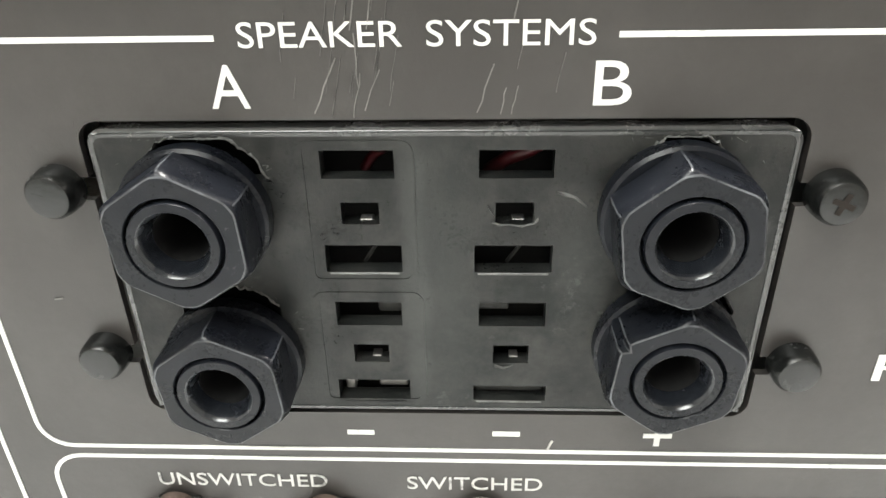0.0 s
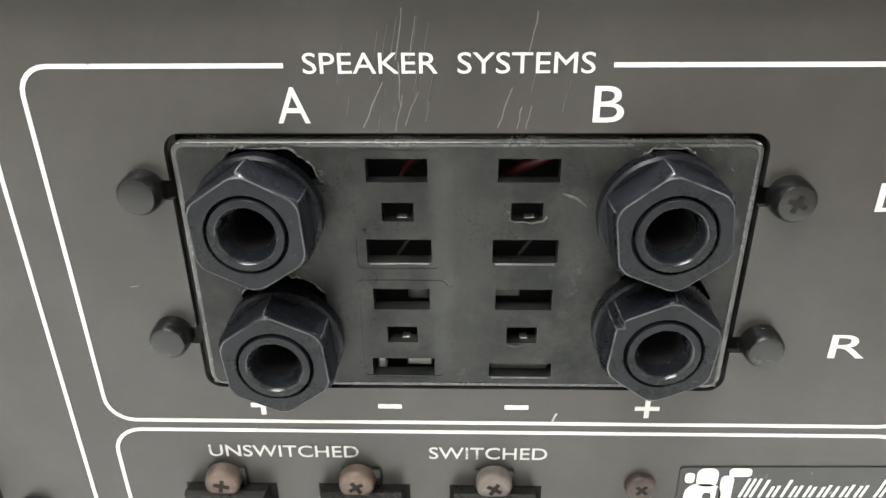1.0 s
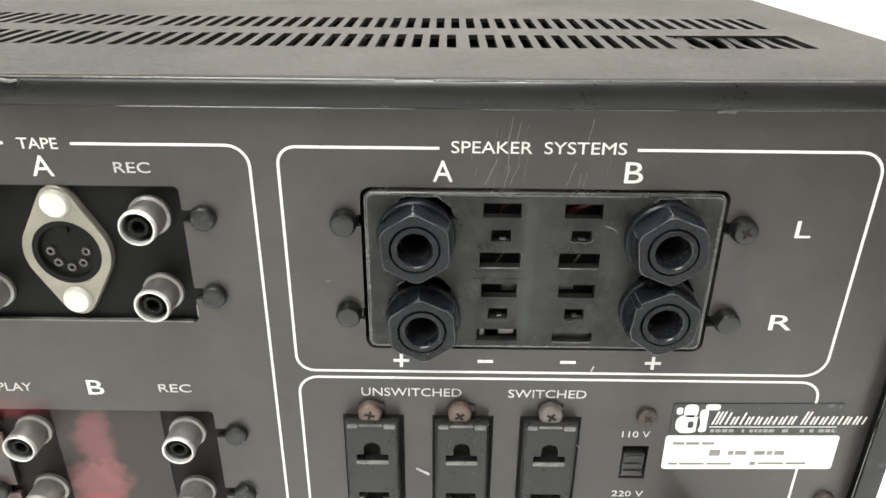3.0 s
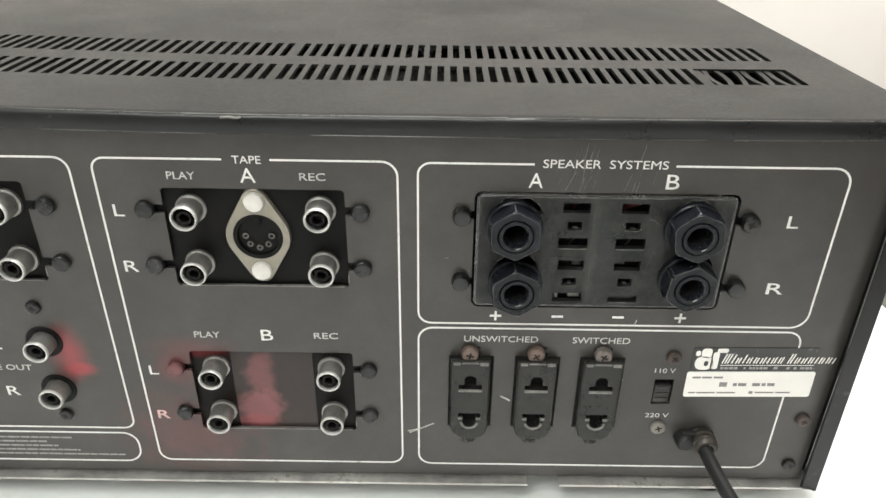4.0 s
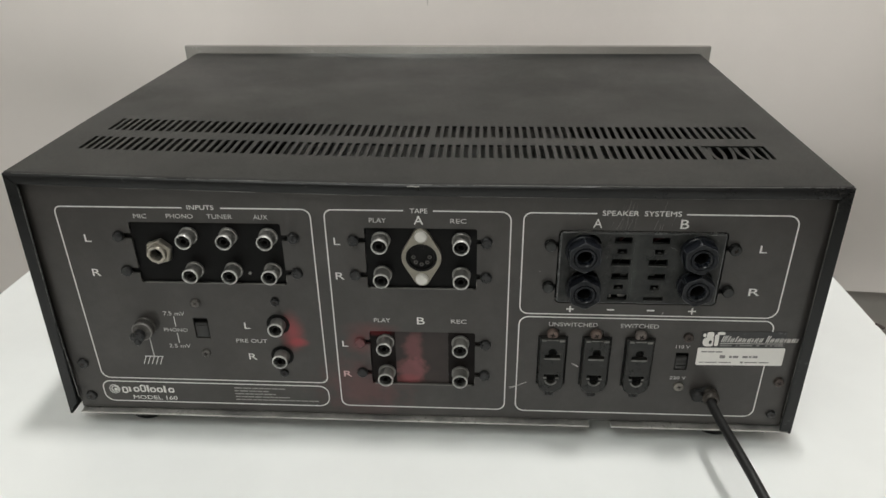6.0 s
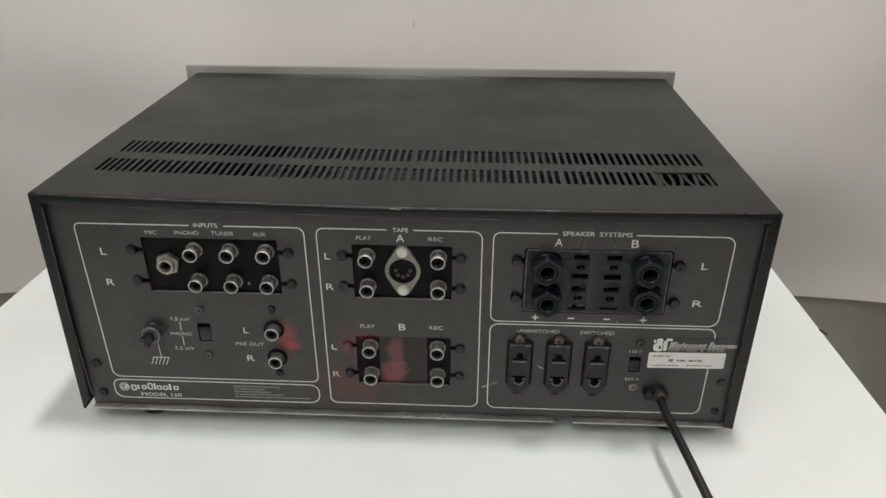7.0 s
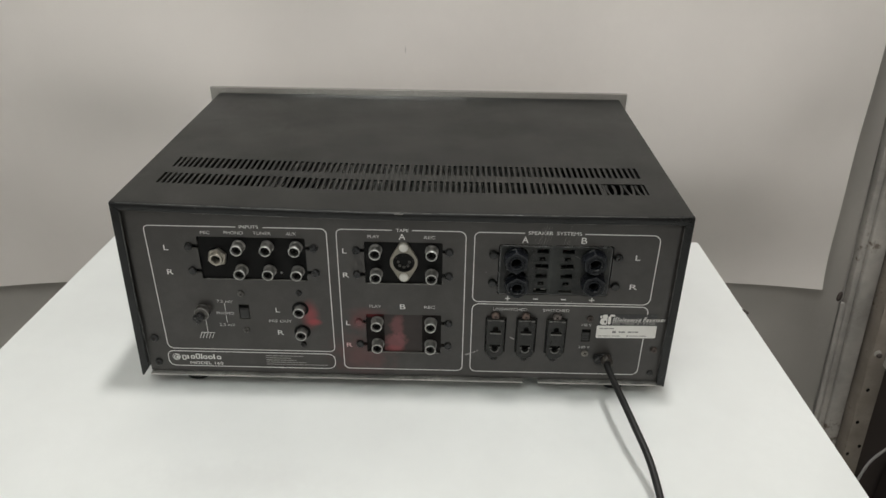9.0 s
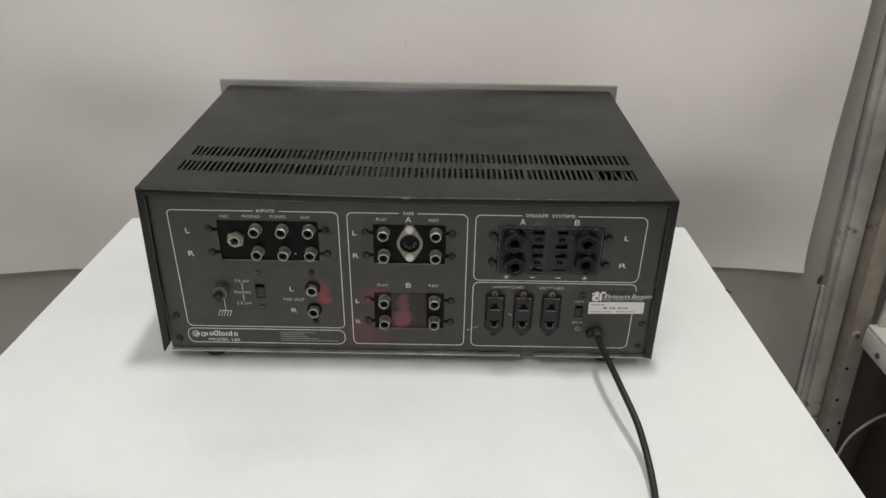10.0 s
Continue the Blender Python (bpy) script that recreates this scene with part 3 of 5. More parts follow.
def cover():
    slots = []
    pitch, wide = 4.55, 2.5
    for y0, y1, x, groups in ((34.4, 54.6, -281.0, ((21, 0.6), (21, 1.4), (20, 1.4), (12, 0))), (66.6, 87.2, -279.8, ((42, 2.0), (40, 0)))):
        for count, gap in groups:
            slots += [(x + n * pitch, x + n * pitch + wide, y0, y1) for n in range(count)]
            x += count * pitch + gap
        if count == 12:
            torn = (x, 93.0, y0, y1)
    slots.append(torn)
    bm = slab(bmesh.new(), X0 + 0.2, X1 - 0.2, -1.9, YF, slots, Z1 - 1.2, Z1, lambda u, v, w: (u, v, w))
    for v in bm.verts:
        v.co.x, v.co.z = pull(v.co.x, v.co.y, v.co.z), v.co.z + lift(v.co.x, v.co.y)
    ob = part("cover_top", bm, COVER, amp, "matt black top with two rows of vent slots", smooth=0)
    # slats left in the torn stretch, pressed out of line
    for x, bow, lean, wide, sink in ((1.0, 0.5, 0.3, 2.1, 0.0), (4.6, -0.9, -0.8, 2.0, 0.3), (8.0, 1.6, 1.2, 2.2, 0.5), (13.8, 1.0, 3.0, 2.1, 0.4), (19.4, -0.9, -2.6, 2.4, 0.5), (22.8, 0.6, 2.2, 2.2, 0.2), (27.6, -0.7, -1.6, 2.3, 0.2), (31.2, 0.3, 0.3, 1.8, 0.0)):
        strip = bmesh.new()
        rings = []
        for k in range(9):
            t = k / 8
            y = torn[2] - 0.3 + t * (torn[3] - torn[2] + 0.6)
            xc = torn[0] + x + lean * (t - 0.5) + bow * math.sin(math.pi * t)
            half, z = wide / 2 * (1 - 0.1 * math.sin(math.pi * t)), Z1 - 1.0 - sink * math.sin(math.pi * t)
            rings.append([strip.verts.new((xc + dx, y, z + dz)) for dx, dz in ((-half, 0.9), (half, 0.9 - 0.25 * sink), (half, 0.0), (-half, 0.0))])
        for a, b in zip(rings, rings[1:]):
            for n in range(4):
                strip.faces.new((a[n], a[(n + 1) % 4], b[(n + 1) % 4], b[n]))
        part("bent_slat", strip, COVER, ob, smooth=0)
    for side, x in ((-1, X0), (1, X1)):
        bm = bmesh.new()
        rings = []
        for y in (FIN, 0, 40, 80, 120, 160, 200, 240, YF):
            ring = []
            for dx, z in ((0, Z0 - 1), (0, 60), (0, 110), (0, Z1 - 0.4), (1.3, Z1 - 1.3), (1.3, 110), (1.3, 60), (1.3, Z0 - 1)):
                ring.append(bm.verts.new((pull(x, y, z) - side * dx, y, z + lift(x, y) * max(0.0, z - 60) / 101)))
            rings.append(ring)
        for a, b in zip(rings, rings[1:]):
            for n in range(8):
                bm.faces.new((a[n], a[(n + 1) % 8], b[(n + 1) % 8], b[n]))
        bm.faces.new(rings[0][::-1])
        bm.faces.new(rings[-1])
        part("cover_side", bm, COVER, amp, smooth=20)
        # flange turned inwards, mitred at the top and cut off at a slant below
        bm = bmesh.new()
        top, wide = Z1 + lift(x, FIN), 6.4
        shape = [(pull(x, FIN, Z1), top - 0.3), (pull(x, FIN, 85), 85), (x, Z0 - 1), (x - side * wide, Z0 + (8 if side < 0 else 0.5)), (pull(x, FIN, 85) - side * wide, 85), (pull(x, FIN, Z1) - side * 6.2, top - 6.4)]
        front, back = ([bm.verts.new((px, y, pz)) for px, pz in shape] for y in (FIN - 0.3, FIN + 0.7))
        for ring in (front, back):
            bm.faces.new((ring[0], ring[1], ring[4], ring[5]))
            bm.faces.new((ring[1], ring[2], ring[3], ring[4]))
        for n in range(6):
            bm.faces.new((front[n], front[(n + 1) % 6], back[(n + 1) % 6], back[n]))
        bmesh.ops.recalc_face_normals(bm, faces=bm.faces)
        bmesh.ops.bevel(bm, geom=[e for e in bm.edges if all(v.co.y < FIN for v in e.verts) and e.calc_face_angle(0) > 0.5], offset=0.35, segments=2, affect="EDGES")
        part("side_flange", bm, SHADED_WORN_EDGE, amp, "inward flange of the cover side", smooth=40)
        # pale tube for the worn inner edge and the highlight on it
        inner = [(pull(x, FIN, max(z, 85)) - side * 6.4, FIN - 0.25, z) for z in (24, 50, 85, 110, 135, top - 8)]
        part("fold_glint", tube(bmesh.new(), inner, 0.3 if side < 0 else 0.15, 6), RUBBED_GLINT, amp)
    # crisp rear edge of the top, with a lip turned down over the panel
    bm = bmesh.new()
    profile = [(-0.2, Z1 + 0.1), (-1.4, Z1 + 0.05), (-2.2, Z1 - 0.14), (-2.8, Z1 - 0.5), (-3.2, Z1 - 1.0), (-3.43, Z1 - 1.6), (-3.5, Z1 - 2.3), (-3.5, Z1 - 5.5), (-3.3, Z1 - 6.0), (-2.7, Z1 - 6.2), (-2.2, Z1 - 2.6), (-0.2, Z1 - 1.25)]
    xs = list(np.linspace(X0 + 9, X1 - 9, 62))
    xs = [X0 + 0.1] + xs + [X1 - 0.1]
    rings = []
    for k, x in enumerate(xs):
        wob = 0.16 * noise.noise((x / 21, 0.3, 0.7)) + 0.10 * noise.noise((x / 6, 1.3, 0.7))
        wob *= 0 < k < len(xs) - 1
        ring = []
        for y, z in profile:
            mitre = max(0.0, Z1 - z) * (1 if k == 0 else -1 if k == len(xs) - 1 else 0) * (y < 0)
            ring.append(bm.verts.new((pull(x, y, Z1) + mitre, y + (wob if y < 1 else 0), z + lift(x, y) + (0.4 * wob if y < 1 else 0))))
        rings.append(ring)
    for a, b in zip(rings, rings[1:]):
        for n in range(len(profile)):
            k = (n + 1) % len(profile)
            bm.faces.new((a[n], b[n], b[k], a[k]))
    bm.faces.new(rings[0])
    bm.faces.new(rings[-1][::-1])
    for x0, x1 in ((-298, -215), (-205, -12), (-4, 113)):  # the fold's highlight, drawn as thin pale tubes
        path = [(pull(x, -3, Z1), -2.5 + 0.25 * noise.noise((x / 9, 2.0, 0)), Z1 - 0.28 + lift(x, -3)) for x in np.linspace(x0, x1, 16)]
        part("fold_glint", tube(bmesh.new(), path, 0.24, 6), RUBBED_GLINT, amp)
    for x0, x1 in ((-240, -171), (-150, -98), (-70, -8), (6, 47), (58, 92)):  # bare sheared edge of the lip
        path = [(x, -3.22, Z1 - 6.1 + lift(x, -3) + 0.1 * noise.noise((x / 7, 4.0, 0))) for x in np.linspace(x0, x1, 10)]
        part("bare_edge", tube(bmesh.new(), path, 0.11, 5), RUBBED_GLINT, amp)
    part("rolled_edge", bm, SHADED_WORN_EDGE, amp, "worn rear edge of the cover", smooth=50)


cover()

# front fascia, seen from behind
fascia = box(bmesh.new(), -313.0, 125.8, YF + 0.3, YF + 5.0, 9.0, 167.0, 0.6)
part("front_panel", fascia, ALU, amp, "brushed aluminium front panel edge")
# bottom tray with a notch in its rear lip
tray = slab(bmesh.new(), X0 + 7.0, X1 - 1.6, -3.5, YF, [(4.0, 16.6, -3.5, 4.0)], Z0 - 0.1, Z0 + 0.9, lambda u, v, w: (u, v, w))
part("bottom_tray", tray, STEEL, amp, "bare steel lower edge of the chassis", smooth=0)
foot_mesh = None
for fx, fy in ((-263, 17), (80, 17), (-255, 235), (72, 235)):
    if foot_mesh is None:
        foot = part("foot", lathe(bmesh.new(), [(0, 0), (10.5, 0), (12, 1.5), (13, Z0 - 0.9), (0, Z0 - 0.9)], 28, axis="z"), RUBBER, amp, at=pose(fx * MM, fy * MM, 0))
        foot_mesh = foot.data
    else:
        part("foot", None, RUBBER, amp, at=pose(fx * MM, fy * MM, 0), data=foot_mesh)

# rear panel with its openings
OPEN_IN, OPEN_A, OPEN_B, OPEN_SP = (-241.5, -162.2, 101.2, 137.3), (-119.2, -61.6, 100.2, 135.8), (-120.2, -62.0, 36.6, 72.7), (-20.7, 63.1, 93.2, 136.2)
SWITCH, VOLT = (-217.8, -209.7, 65.4, 78.9), (47.1, 54.1, 51.4, 62.9)
tabs = []
for screw_x, edge in ((-248, -241.5), (-156.1, -162.2)):
    tabs += [(min(screw_x, edge), max(screw_x, edge), z - 1.6, z + 1.6) for z in (129.2, 108.5)]
for screw_x, edge in ((-125.1, -119.2), (-56.7, -61.6)):
    tabs += [(min(screw_x, edge), max(screw_x, edge), z - 1.5, z + 1.5) for z in (128.5, 108.2)]
for screw_x, edge in ((-125.4, -120.2), (-56.5, -62.0)):
    tabs += [(min(screw_x, edge), max(screw_x, edge), z - 1.5, z + 1.5) for z in (65.5, 44.7)]
for screw_x, edge in ((-24.3, -20.2), (67.4, 62.6)):
    tabs += [(min(screw_x, edge), max(screw_x, edge), z - 1.5, z + 1.5) for z in ((127.8, 103.2) if screw_x < 0 else (126.9, 102.1))]
panel_bm = bmesh.new()
for (ox0, ox1, oz0, oz1), r in ((OPEN_SP, 2.6), (OPEN_IN, 1.3), (OPEN_A, 1.3), (OPEN_B, 1.3)):
    for cx, cz, sx, sz in ((ox0, oz0, 1, 1), (ox1, oz0, -1, 1), (ox0, oz1, 1, -1), (ox1, oz1, -1, -1)):
        arc = [(cx + sx * r * (1 - math.sin(radians(a))), cz + sz * r * (1 - math.cos(radians(a)))) for a in range(0, 91, 15)]
        front, back = ([panel_bm.verts.new((x, y, z)) for x, z in [(cx - sx * 0.01, cz - sz * 0.01), *arc]] for y in (0.01, 1.19))
        for k in range(1, len(front) - 1):
            panel_bm.faces.new((front[0], front[k], front[k + 1]))
            panel_bm.faces.new((back[0], back[k + 1], back[k]))
            panel_bm.faces.new((front[k], back[k], back[k + 1], front[k + 1]))
panel = part("rear_panel", slab(panel_bm, X0 + 7.0, X1 - 6.2, Z0 + 2.2, Z1 - 1.4, [OPEN_IN, OPEN_A, OPEN_B, OPEN_SP, SWITCH, VOLT, *tabs], 0.0, 1.2, upright), PANEL, amp, "charcoal painted rear panel with white print", smooth=0)
print_w = 0.64
for x0, x1, z0, z1 in (OPEN_IN, OPEN_A, OPEN_B):  # pale ribbons for light caught on the openings' cut edges
    part("lit_cut_edge", ribbon(bmesh.new(), [(x0 + 1.6, z0 + 0.08), (x1 - 1.6, z0 + 0.08)], 0.34, -0.06, 1.1), LIT_EDGE, panel, smooth=0)
    part("lit_cut_edge", ribbon(bmesh.new(), [(x1 - 0.06, z0 + 1.6), (x1 - 0.06, z0 + 4.8)], 0.24, -0.06, 1.1), LIT_EDGE, panel, smooth=0)


def printed_frame(x0, x1, z0, z1, r, gap=None):
    part("printed_frame", ribbon(bmesh.new(), rounded(x0, x1, z0, z1, r, gap=gap), print_w, -0.13, 0.05, closed=gap is None), PRINT, panel)


printed_frame(-278.7, -146.0, 36.2, 145.6, (4.5, 4, 5, 3.5), (-211.6, -191.6))
printed_frame(-280.2, -146.2, 19.2, 33.6, (5.5, 6, 5.5, 5))
printed_frame(-138.9, -44.8, 20.2, 145.6, (5, 4.5, 4.5, 4), (-98.6, -83.8))
printed_frame(-38.5, 95.3, 86.3, 145.4, (5.5, 5.5, 4.5, 4), (-2.7, 40.7))
printed_frame(-38.5, 95.3, 20.0, 84.3, (5, 5, 5, 5))

for text, x0, x1, zc, h in (
    ("INPUTS", -208.9, -195.1, 145.9, 2.2), ("MIC", -237.8, -231.0, 140.7, 2.2), ("PHONO", -220.7, -206.7, 140.9, 2.2),
    ("TUNER", -199.5, -186.3, 140.9, 2.2), ("AUX", -175.4, -168.0, 140.9, 2.2), ("L", -266.8, -263.4, 127.5, 3.8), ("R", -267.6, -263.0, 106.8, 3.8),
    ("7.5 mV", -233.9, -221.8, 81.5, 2.2), ("PHONO", -235.4, -222.0, 70.7, 2.1), ("2.5 mV", -234.6, -222.2, 59.9, 2.2),
    ("L", -189.4, -186.2, 74.5, 3.6), ("R", -189.6, -185.1, 53.6, 3.6), ("PRE OUT", -195.4, -177.8, 64.4, 2.1),
    ("MODEL 160", -263.4, -236.9, 22.1, 2.4),
    ("TAPE", -95.4, -86.6, 145.6, 2.2), ("A", -93.6, -88.8, 140.4, 4.2), ("PLAY", -116.3, -107.6, 140.1, 2.2), ("REC", -75.2, -67.1, 140.2, 2.2),
    ("L", -135.2, -131.9, 127.8, 3.6), ("R", -135.8, -131.2, 107.3, 3.6), ("L", -135.6, -132.3, 64.0, 3.4), 
    ("B", -93.6, -89.4, 80.1, 3.9), ("PLAY", -117.0, -108.1, 80.0, 2.2), ("REC", -75.1, -66.7, 80.1, 2.2),
    ("SPEAKER", -0.1, 17.7, 145.7, 2.4), ("SYSTEMS", 20.3, 38.3, 145.7, 2.4), ("A", -4.1, 0.3, 140.1, 4.3), ("B", 38.5, 42.6, 140.2, 4.3),
    ("L", 79.3, 82.9, 126.9, 3.7), ("R", 78.3, 83.9, 102.0, 3.7), ("UNSWITCHED", -22.5, 3.4, 79.8, 2.2), ("SWITCHED", 15.5, 35.7, 79.7, 2.2),
    ("110 V", 46.4, 53.8, 66.9, 1.8), ("220 V", 45.9, 54.6, 46.0, 1.8),
):
    faint = text in ("UNSWITCHED", "SWITCHED", "REC", "PLAY", "110 V", "220 V", "7.5 mV", "2.5 mV", "PRE OUT", "MIC", "AUX", "TUNER")
    words(text, x0, x1, zc, h * 1.14, panel, PRINT_SOFT if faint or (text == "PHONO") else PRINT, bold=0.001 if h > 3 else 0.0)
words("R", -136.2, -131.7, 43.2, 3.9, panel, PRINT_PINK, bold=0.005)
for x, z in ((-12.0, 89.6), (51.5, 89.6)):
    bm = bmesh.new()
    box(bm, x - 2.0, x + 2.0, -0.13, 0.05, z - 0.4, z + 0.4)
    box(bm, x - 0.4, x + 0.4, -0.14, 0.05, z - 1.9, z + 1.9)
    part("plus_sign", bm, PRINT, panel, smooth=0)
for x in (9.2, 30.1):
    part("minus_sign", box(bmesh.new(), x - 1.95, x + 1.95, -0.13, 0.05, 89.2, 90.0), PRINT, panel, smooth=0)
for a, b in (((-228.3, 79.6), (-228.3, 73.0)), ((-228.3, 68.6), (-228.3, 62.0))):
    part("printed_line", ribbon(bmesh.new(), [a, b], 0.45, -0.13, 0.05), PRINT, panel, smooth=0)
bm = ribbon(bmesh.new(), [(-244.9, 66.0), (-244.7, 52.3)], 0.5, -0.13, 0.05)
ribbon(bm, [(-250.2, 52.1), (-239.4, 52.1)], 0.55, -0.13, 0.05)
for k in range(5):
    ribbon(bm, [(-249.6 + k * 2.4, 52.0), (-251.9 + k * 2.4, 46.6)], 0.45, -0.13, 0.05)
part("earth_symbol", bm, PRINT, panel, smooth=0)
# maker's mark: a ringed disc, then plain rings and blocks
for r0, r1, cx in ((2.75, 3.2, -273.6), (1.75, 2.25, -273.3), (0.0, 1.0, -272.9)):
    bm = lathe(bmesh.new(), [(r0, -0.13), (r1, -0.13), (r1, 0.05), (r0, 0.05)], 28, cx, 27.7, closed=True) if r0 else lathe(bmesh.new(), [(0, -0.13), (r1, -0.13), (r1, 0.05), (0, 0.05)], 14, cx, 27.5)
    part("maker_mark", bm, PRINT, panel, smooth=0)
edge = -269.2
for width, low, high in ((3.5, 24.9, 29.5), (2.2, 26.0, 29.5), (3.5, 26.0, 29.5), (3.5, 26.0, 31.2), (1.2, 26.0, 31.0), (3.5, 26.0, 29.5), (3.5, 26.0, 29.5), (2.2, 26.0, 30.8), (3.5, 26.0, 29.5)):
    if width > 3:
        part("maker_mark", ribbon(bmesh.new(), rounded(edge + 0.45, edge + width - 0.45, low + 0.45, high - 0.45, 0.7, 3), 0.9, -0.13, 0.05, closed=True), PRINT, panel, smooth=0)
    else:
        bar("maker_mark", edge, edge + min(width, 1.3), low, high, PRINT, panel)
    edge += width + 0.6
for k, width in enumerate((30, 20, 24, 32, 49)):
    x = -201.6
    rnd = random.Random(k)
    while x < -201.6 + width:
        w = rnd.uniform(2.0, 5.5)
        bar("small_print", x, min(x + w, -201.6 + width), 30.4 - k * 2.1, 31.1 - k * 2.1, PRINT_DIM, panel)
        x += w + 0.45


# recessed socket plates
def socket_plate(name, opening, material, label):
    x0, x1, z0, z1 = opening
    return part(name, box(bmesh.new(), x0 - 9, x1 + 9, 1.7, 4.0, z0 - 2.0, z1 + 2.0), material, amp, label, smooth=0)


socket_plate("input_plate", OPEN_IN, BAKELITE, "black bakelite input socket plate")
socket_plate("tape_plate", OPEN_A, BAKELITE, "black bakelite tape socket plate")
plate_b = socket_plate("tape_plate", OPEN_B, STAINED_BAKELITE, "black socket plate with a stained brown film")
part("film", box(bmesh.new(), -106.2, -76.8, 1.45, 1.72, 35.5, 73.6), BROWN_PLATE, plate_b, "brown film with a pink stain", smooth=0)

# screws: three heads, shared
HEADS = {}


def screw_mesh(kind, radius, height, material):
    if kind not in HEADS:
        bm = lathe(bmesh.new(), [(0, -height * 0.96), (radius * 0.6, -height), (radius * 0.82, -height * 0.96), (radius * 0.95, -height * 0.8), (radius, -height * 0.5), (radius * 1.02, 0.2), (0, 0.2)], 26)
        data_bm = bm
        bmesh.ops.scale(data_bm, vec=(MM, MM, MM), verts=data_bm.verts)
        head = as_mesh("screw", data_bm, material, 40)
        bm = bmesh.new()
        for a in (0, 90):
            g = bmesh.new()
            box(g, -radius * 0.44, radius * 0.44, -height - 0.06, -height * 0.7, -radius * 0.11, radius * 0.11)
            bmesh.ops.rotate(g, cent=(0, 0, 0), matrix=Matrix.Rotation(radians(a), 3, "Y"), verts=g.verts)
            if a:
                bmesh.ops.translate(g, vec=(0, 0.02, 0), verts=g.verts)
            tmp = bpy.data.meshes.new("tmp")
            g.to_mesh(tmp)
            g.free()
            bm.from_mesh(tmp)
            bpy.data.meshes.remove(tmp)
        bmesh.ops.scale(bm, vec=(MM, MM, MM), verts=bm.verts)
        HEADS[kind] = (head, as_mesh("cross_slot", bm, SLOT_DIRT, 0), material)
    return HEADS[kind]


def screw(kind, radius, height, material, x, z, turn, y=0.0, slot=True, label=""):
    head, cross, mat = screw_mesh(kind, radius, height, material)
    at = spot(x, y, z, turn)
    ob = part("screw", None, mat, amp, label, at=at, data=head)
    if slot:
        part("cross_slot", None, HOLE, ob, at=at, data=cross)


turns = random.Random(5)
for x, z in ((-248, 129.2), (-248, 108.5), (-156.1, 129.3), (-156.1, 108.6), (-125, 128.5), (-125.2, 108.2), (-56.7, 128.4), (-56.7, 108.0),
             (-125.4, 44.8), (-56.4, 65.5), (-56.5, 44.5)):
    screw("plate", 3.0, 2.2, BLACK_SCREW, x, z, turns.uniform(0, 90), slot=False)
screw("stained", 3.0, 2.2, PINK_SCREW, -125.5, 65.5, 12, slot=False, label="pink-stained screw")
for x, z, slot in ((-24.5, 127.9, False), (-24.4, 103.7, False), (66.8, 127.1, True), (67.2, 102.8, False)):
    screw("speaker", 3.1, 3.3, PAN_SCREW, x, z, turns.uniform(0, 90), slot=slot)
for x, z in ((-214.3, 88.8), (-213.7, 55.6)):
    screw("switch", 2.6, 1.4, DARK_NICKEL, x, z, turns.uniform(0, 90), label="dull cross-head screw")
for x, z in ((-170.3, 90.6), (-170.4, 42.8), (105.3, 22.2)):
    screw("small", 2.5, 1.5, BLACK_SCREW, x, z, turns.uniform(0, 90))
for x, z in ((-288.0, 46.0), (-288.6, 22.6)):
    screw("edge", 3.2, 1.6, BLACK_SCREW, x, z, turns.uniform(0, 90))
for x, z in ((105.0, 45.0),):
    screw("corner", 2.7, 1.8, BROWN_SCREW, x, z, 20)
screw("tarnished", 2.7, 1.5, BROWN_SCREW, 52.2, 73.0, 40)
for x, z in ((51.5, 40.3),):
    screw("zinc", 2.9, 1.3, ZINC, x, z, turns.uniform(0, 90))
for x in (-20.3, 3.0):
    screw("rust", 3.1, 2.3, RUST_SCREW, x, 74.4, turns.uniform(0, 90), y=-0.8, label="rusty brown cross-head screw")
screw("dull", 3.1, 2.3, DULL_SCREW, 26.7, 74.4, 30, y=-0.8)
for x in (-19.3, 4.2, 27.6):
    screw("low", 1.7, 1.0, BLACK_SCREW, x, 33.9, turns.uniform(0, 90), y=-0.8)

# phono sockets
SHELL = as_mesh("shell", (lambda b: (bmesh.ops.scale(b, vec=(MM, MM, MM), verts=b.verts), b)[1])(
    lathe(bmesh.new(), [(4.9, 1.8), (4.9, 0.6), (4.25, 0.2), (4.25, -5.6), (4.05, -6.2), (3.7, -6.3), (3.6, -6.0), (3.6, 1.8)], 32, closed=True)), NICKEL)
LIP = as_mesh("lip", (lambda b: (bmesh.ops.scale(b, vec=(MM, MM, MM), verts=b.verts), b)[1])(
    lathe(bmesh.new(), [(4.3, -5.9), (4.25, -6.5), (4.05, -6.85), (3.7, -6.85), (3.5, -6.5), (3.5, -5.7)], 32, closed=True)), NICKEL_LIP)
CORE = as_mesh("core", (lambda b: (bmesh.ops.scale(b, vec=(MM, MM, MM), verts=b.verts), b)[1])(
    lathe(bmesh.new(), [(0, -3.0), (1.35, -3.0), (1.45, -5.7), (1.7, -6.0), (2.2, -6.0), (2.5, -5.6), (2.6, -4.0), (3.5, -3.8), (3.5, 1.0), (0, 1.0)], 24)), PHENOLIC)


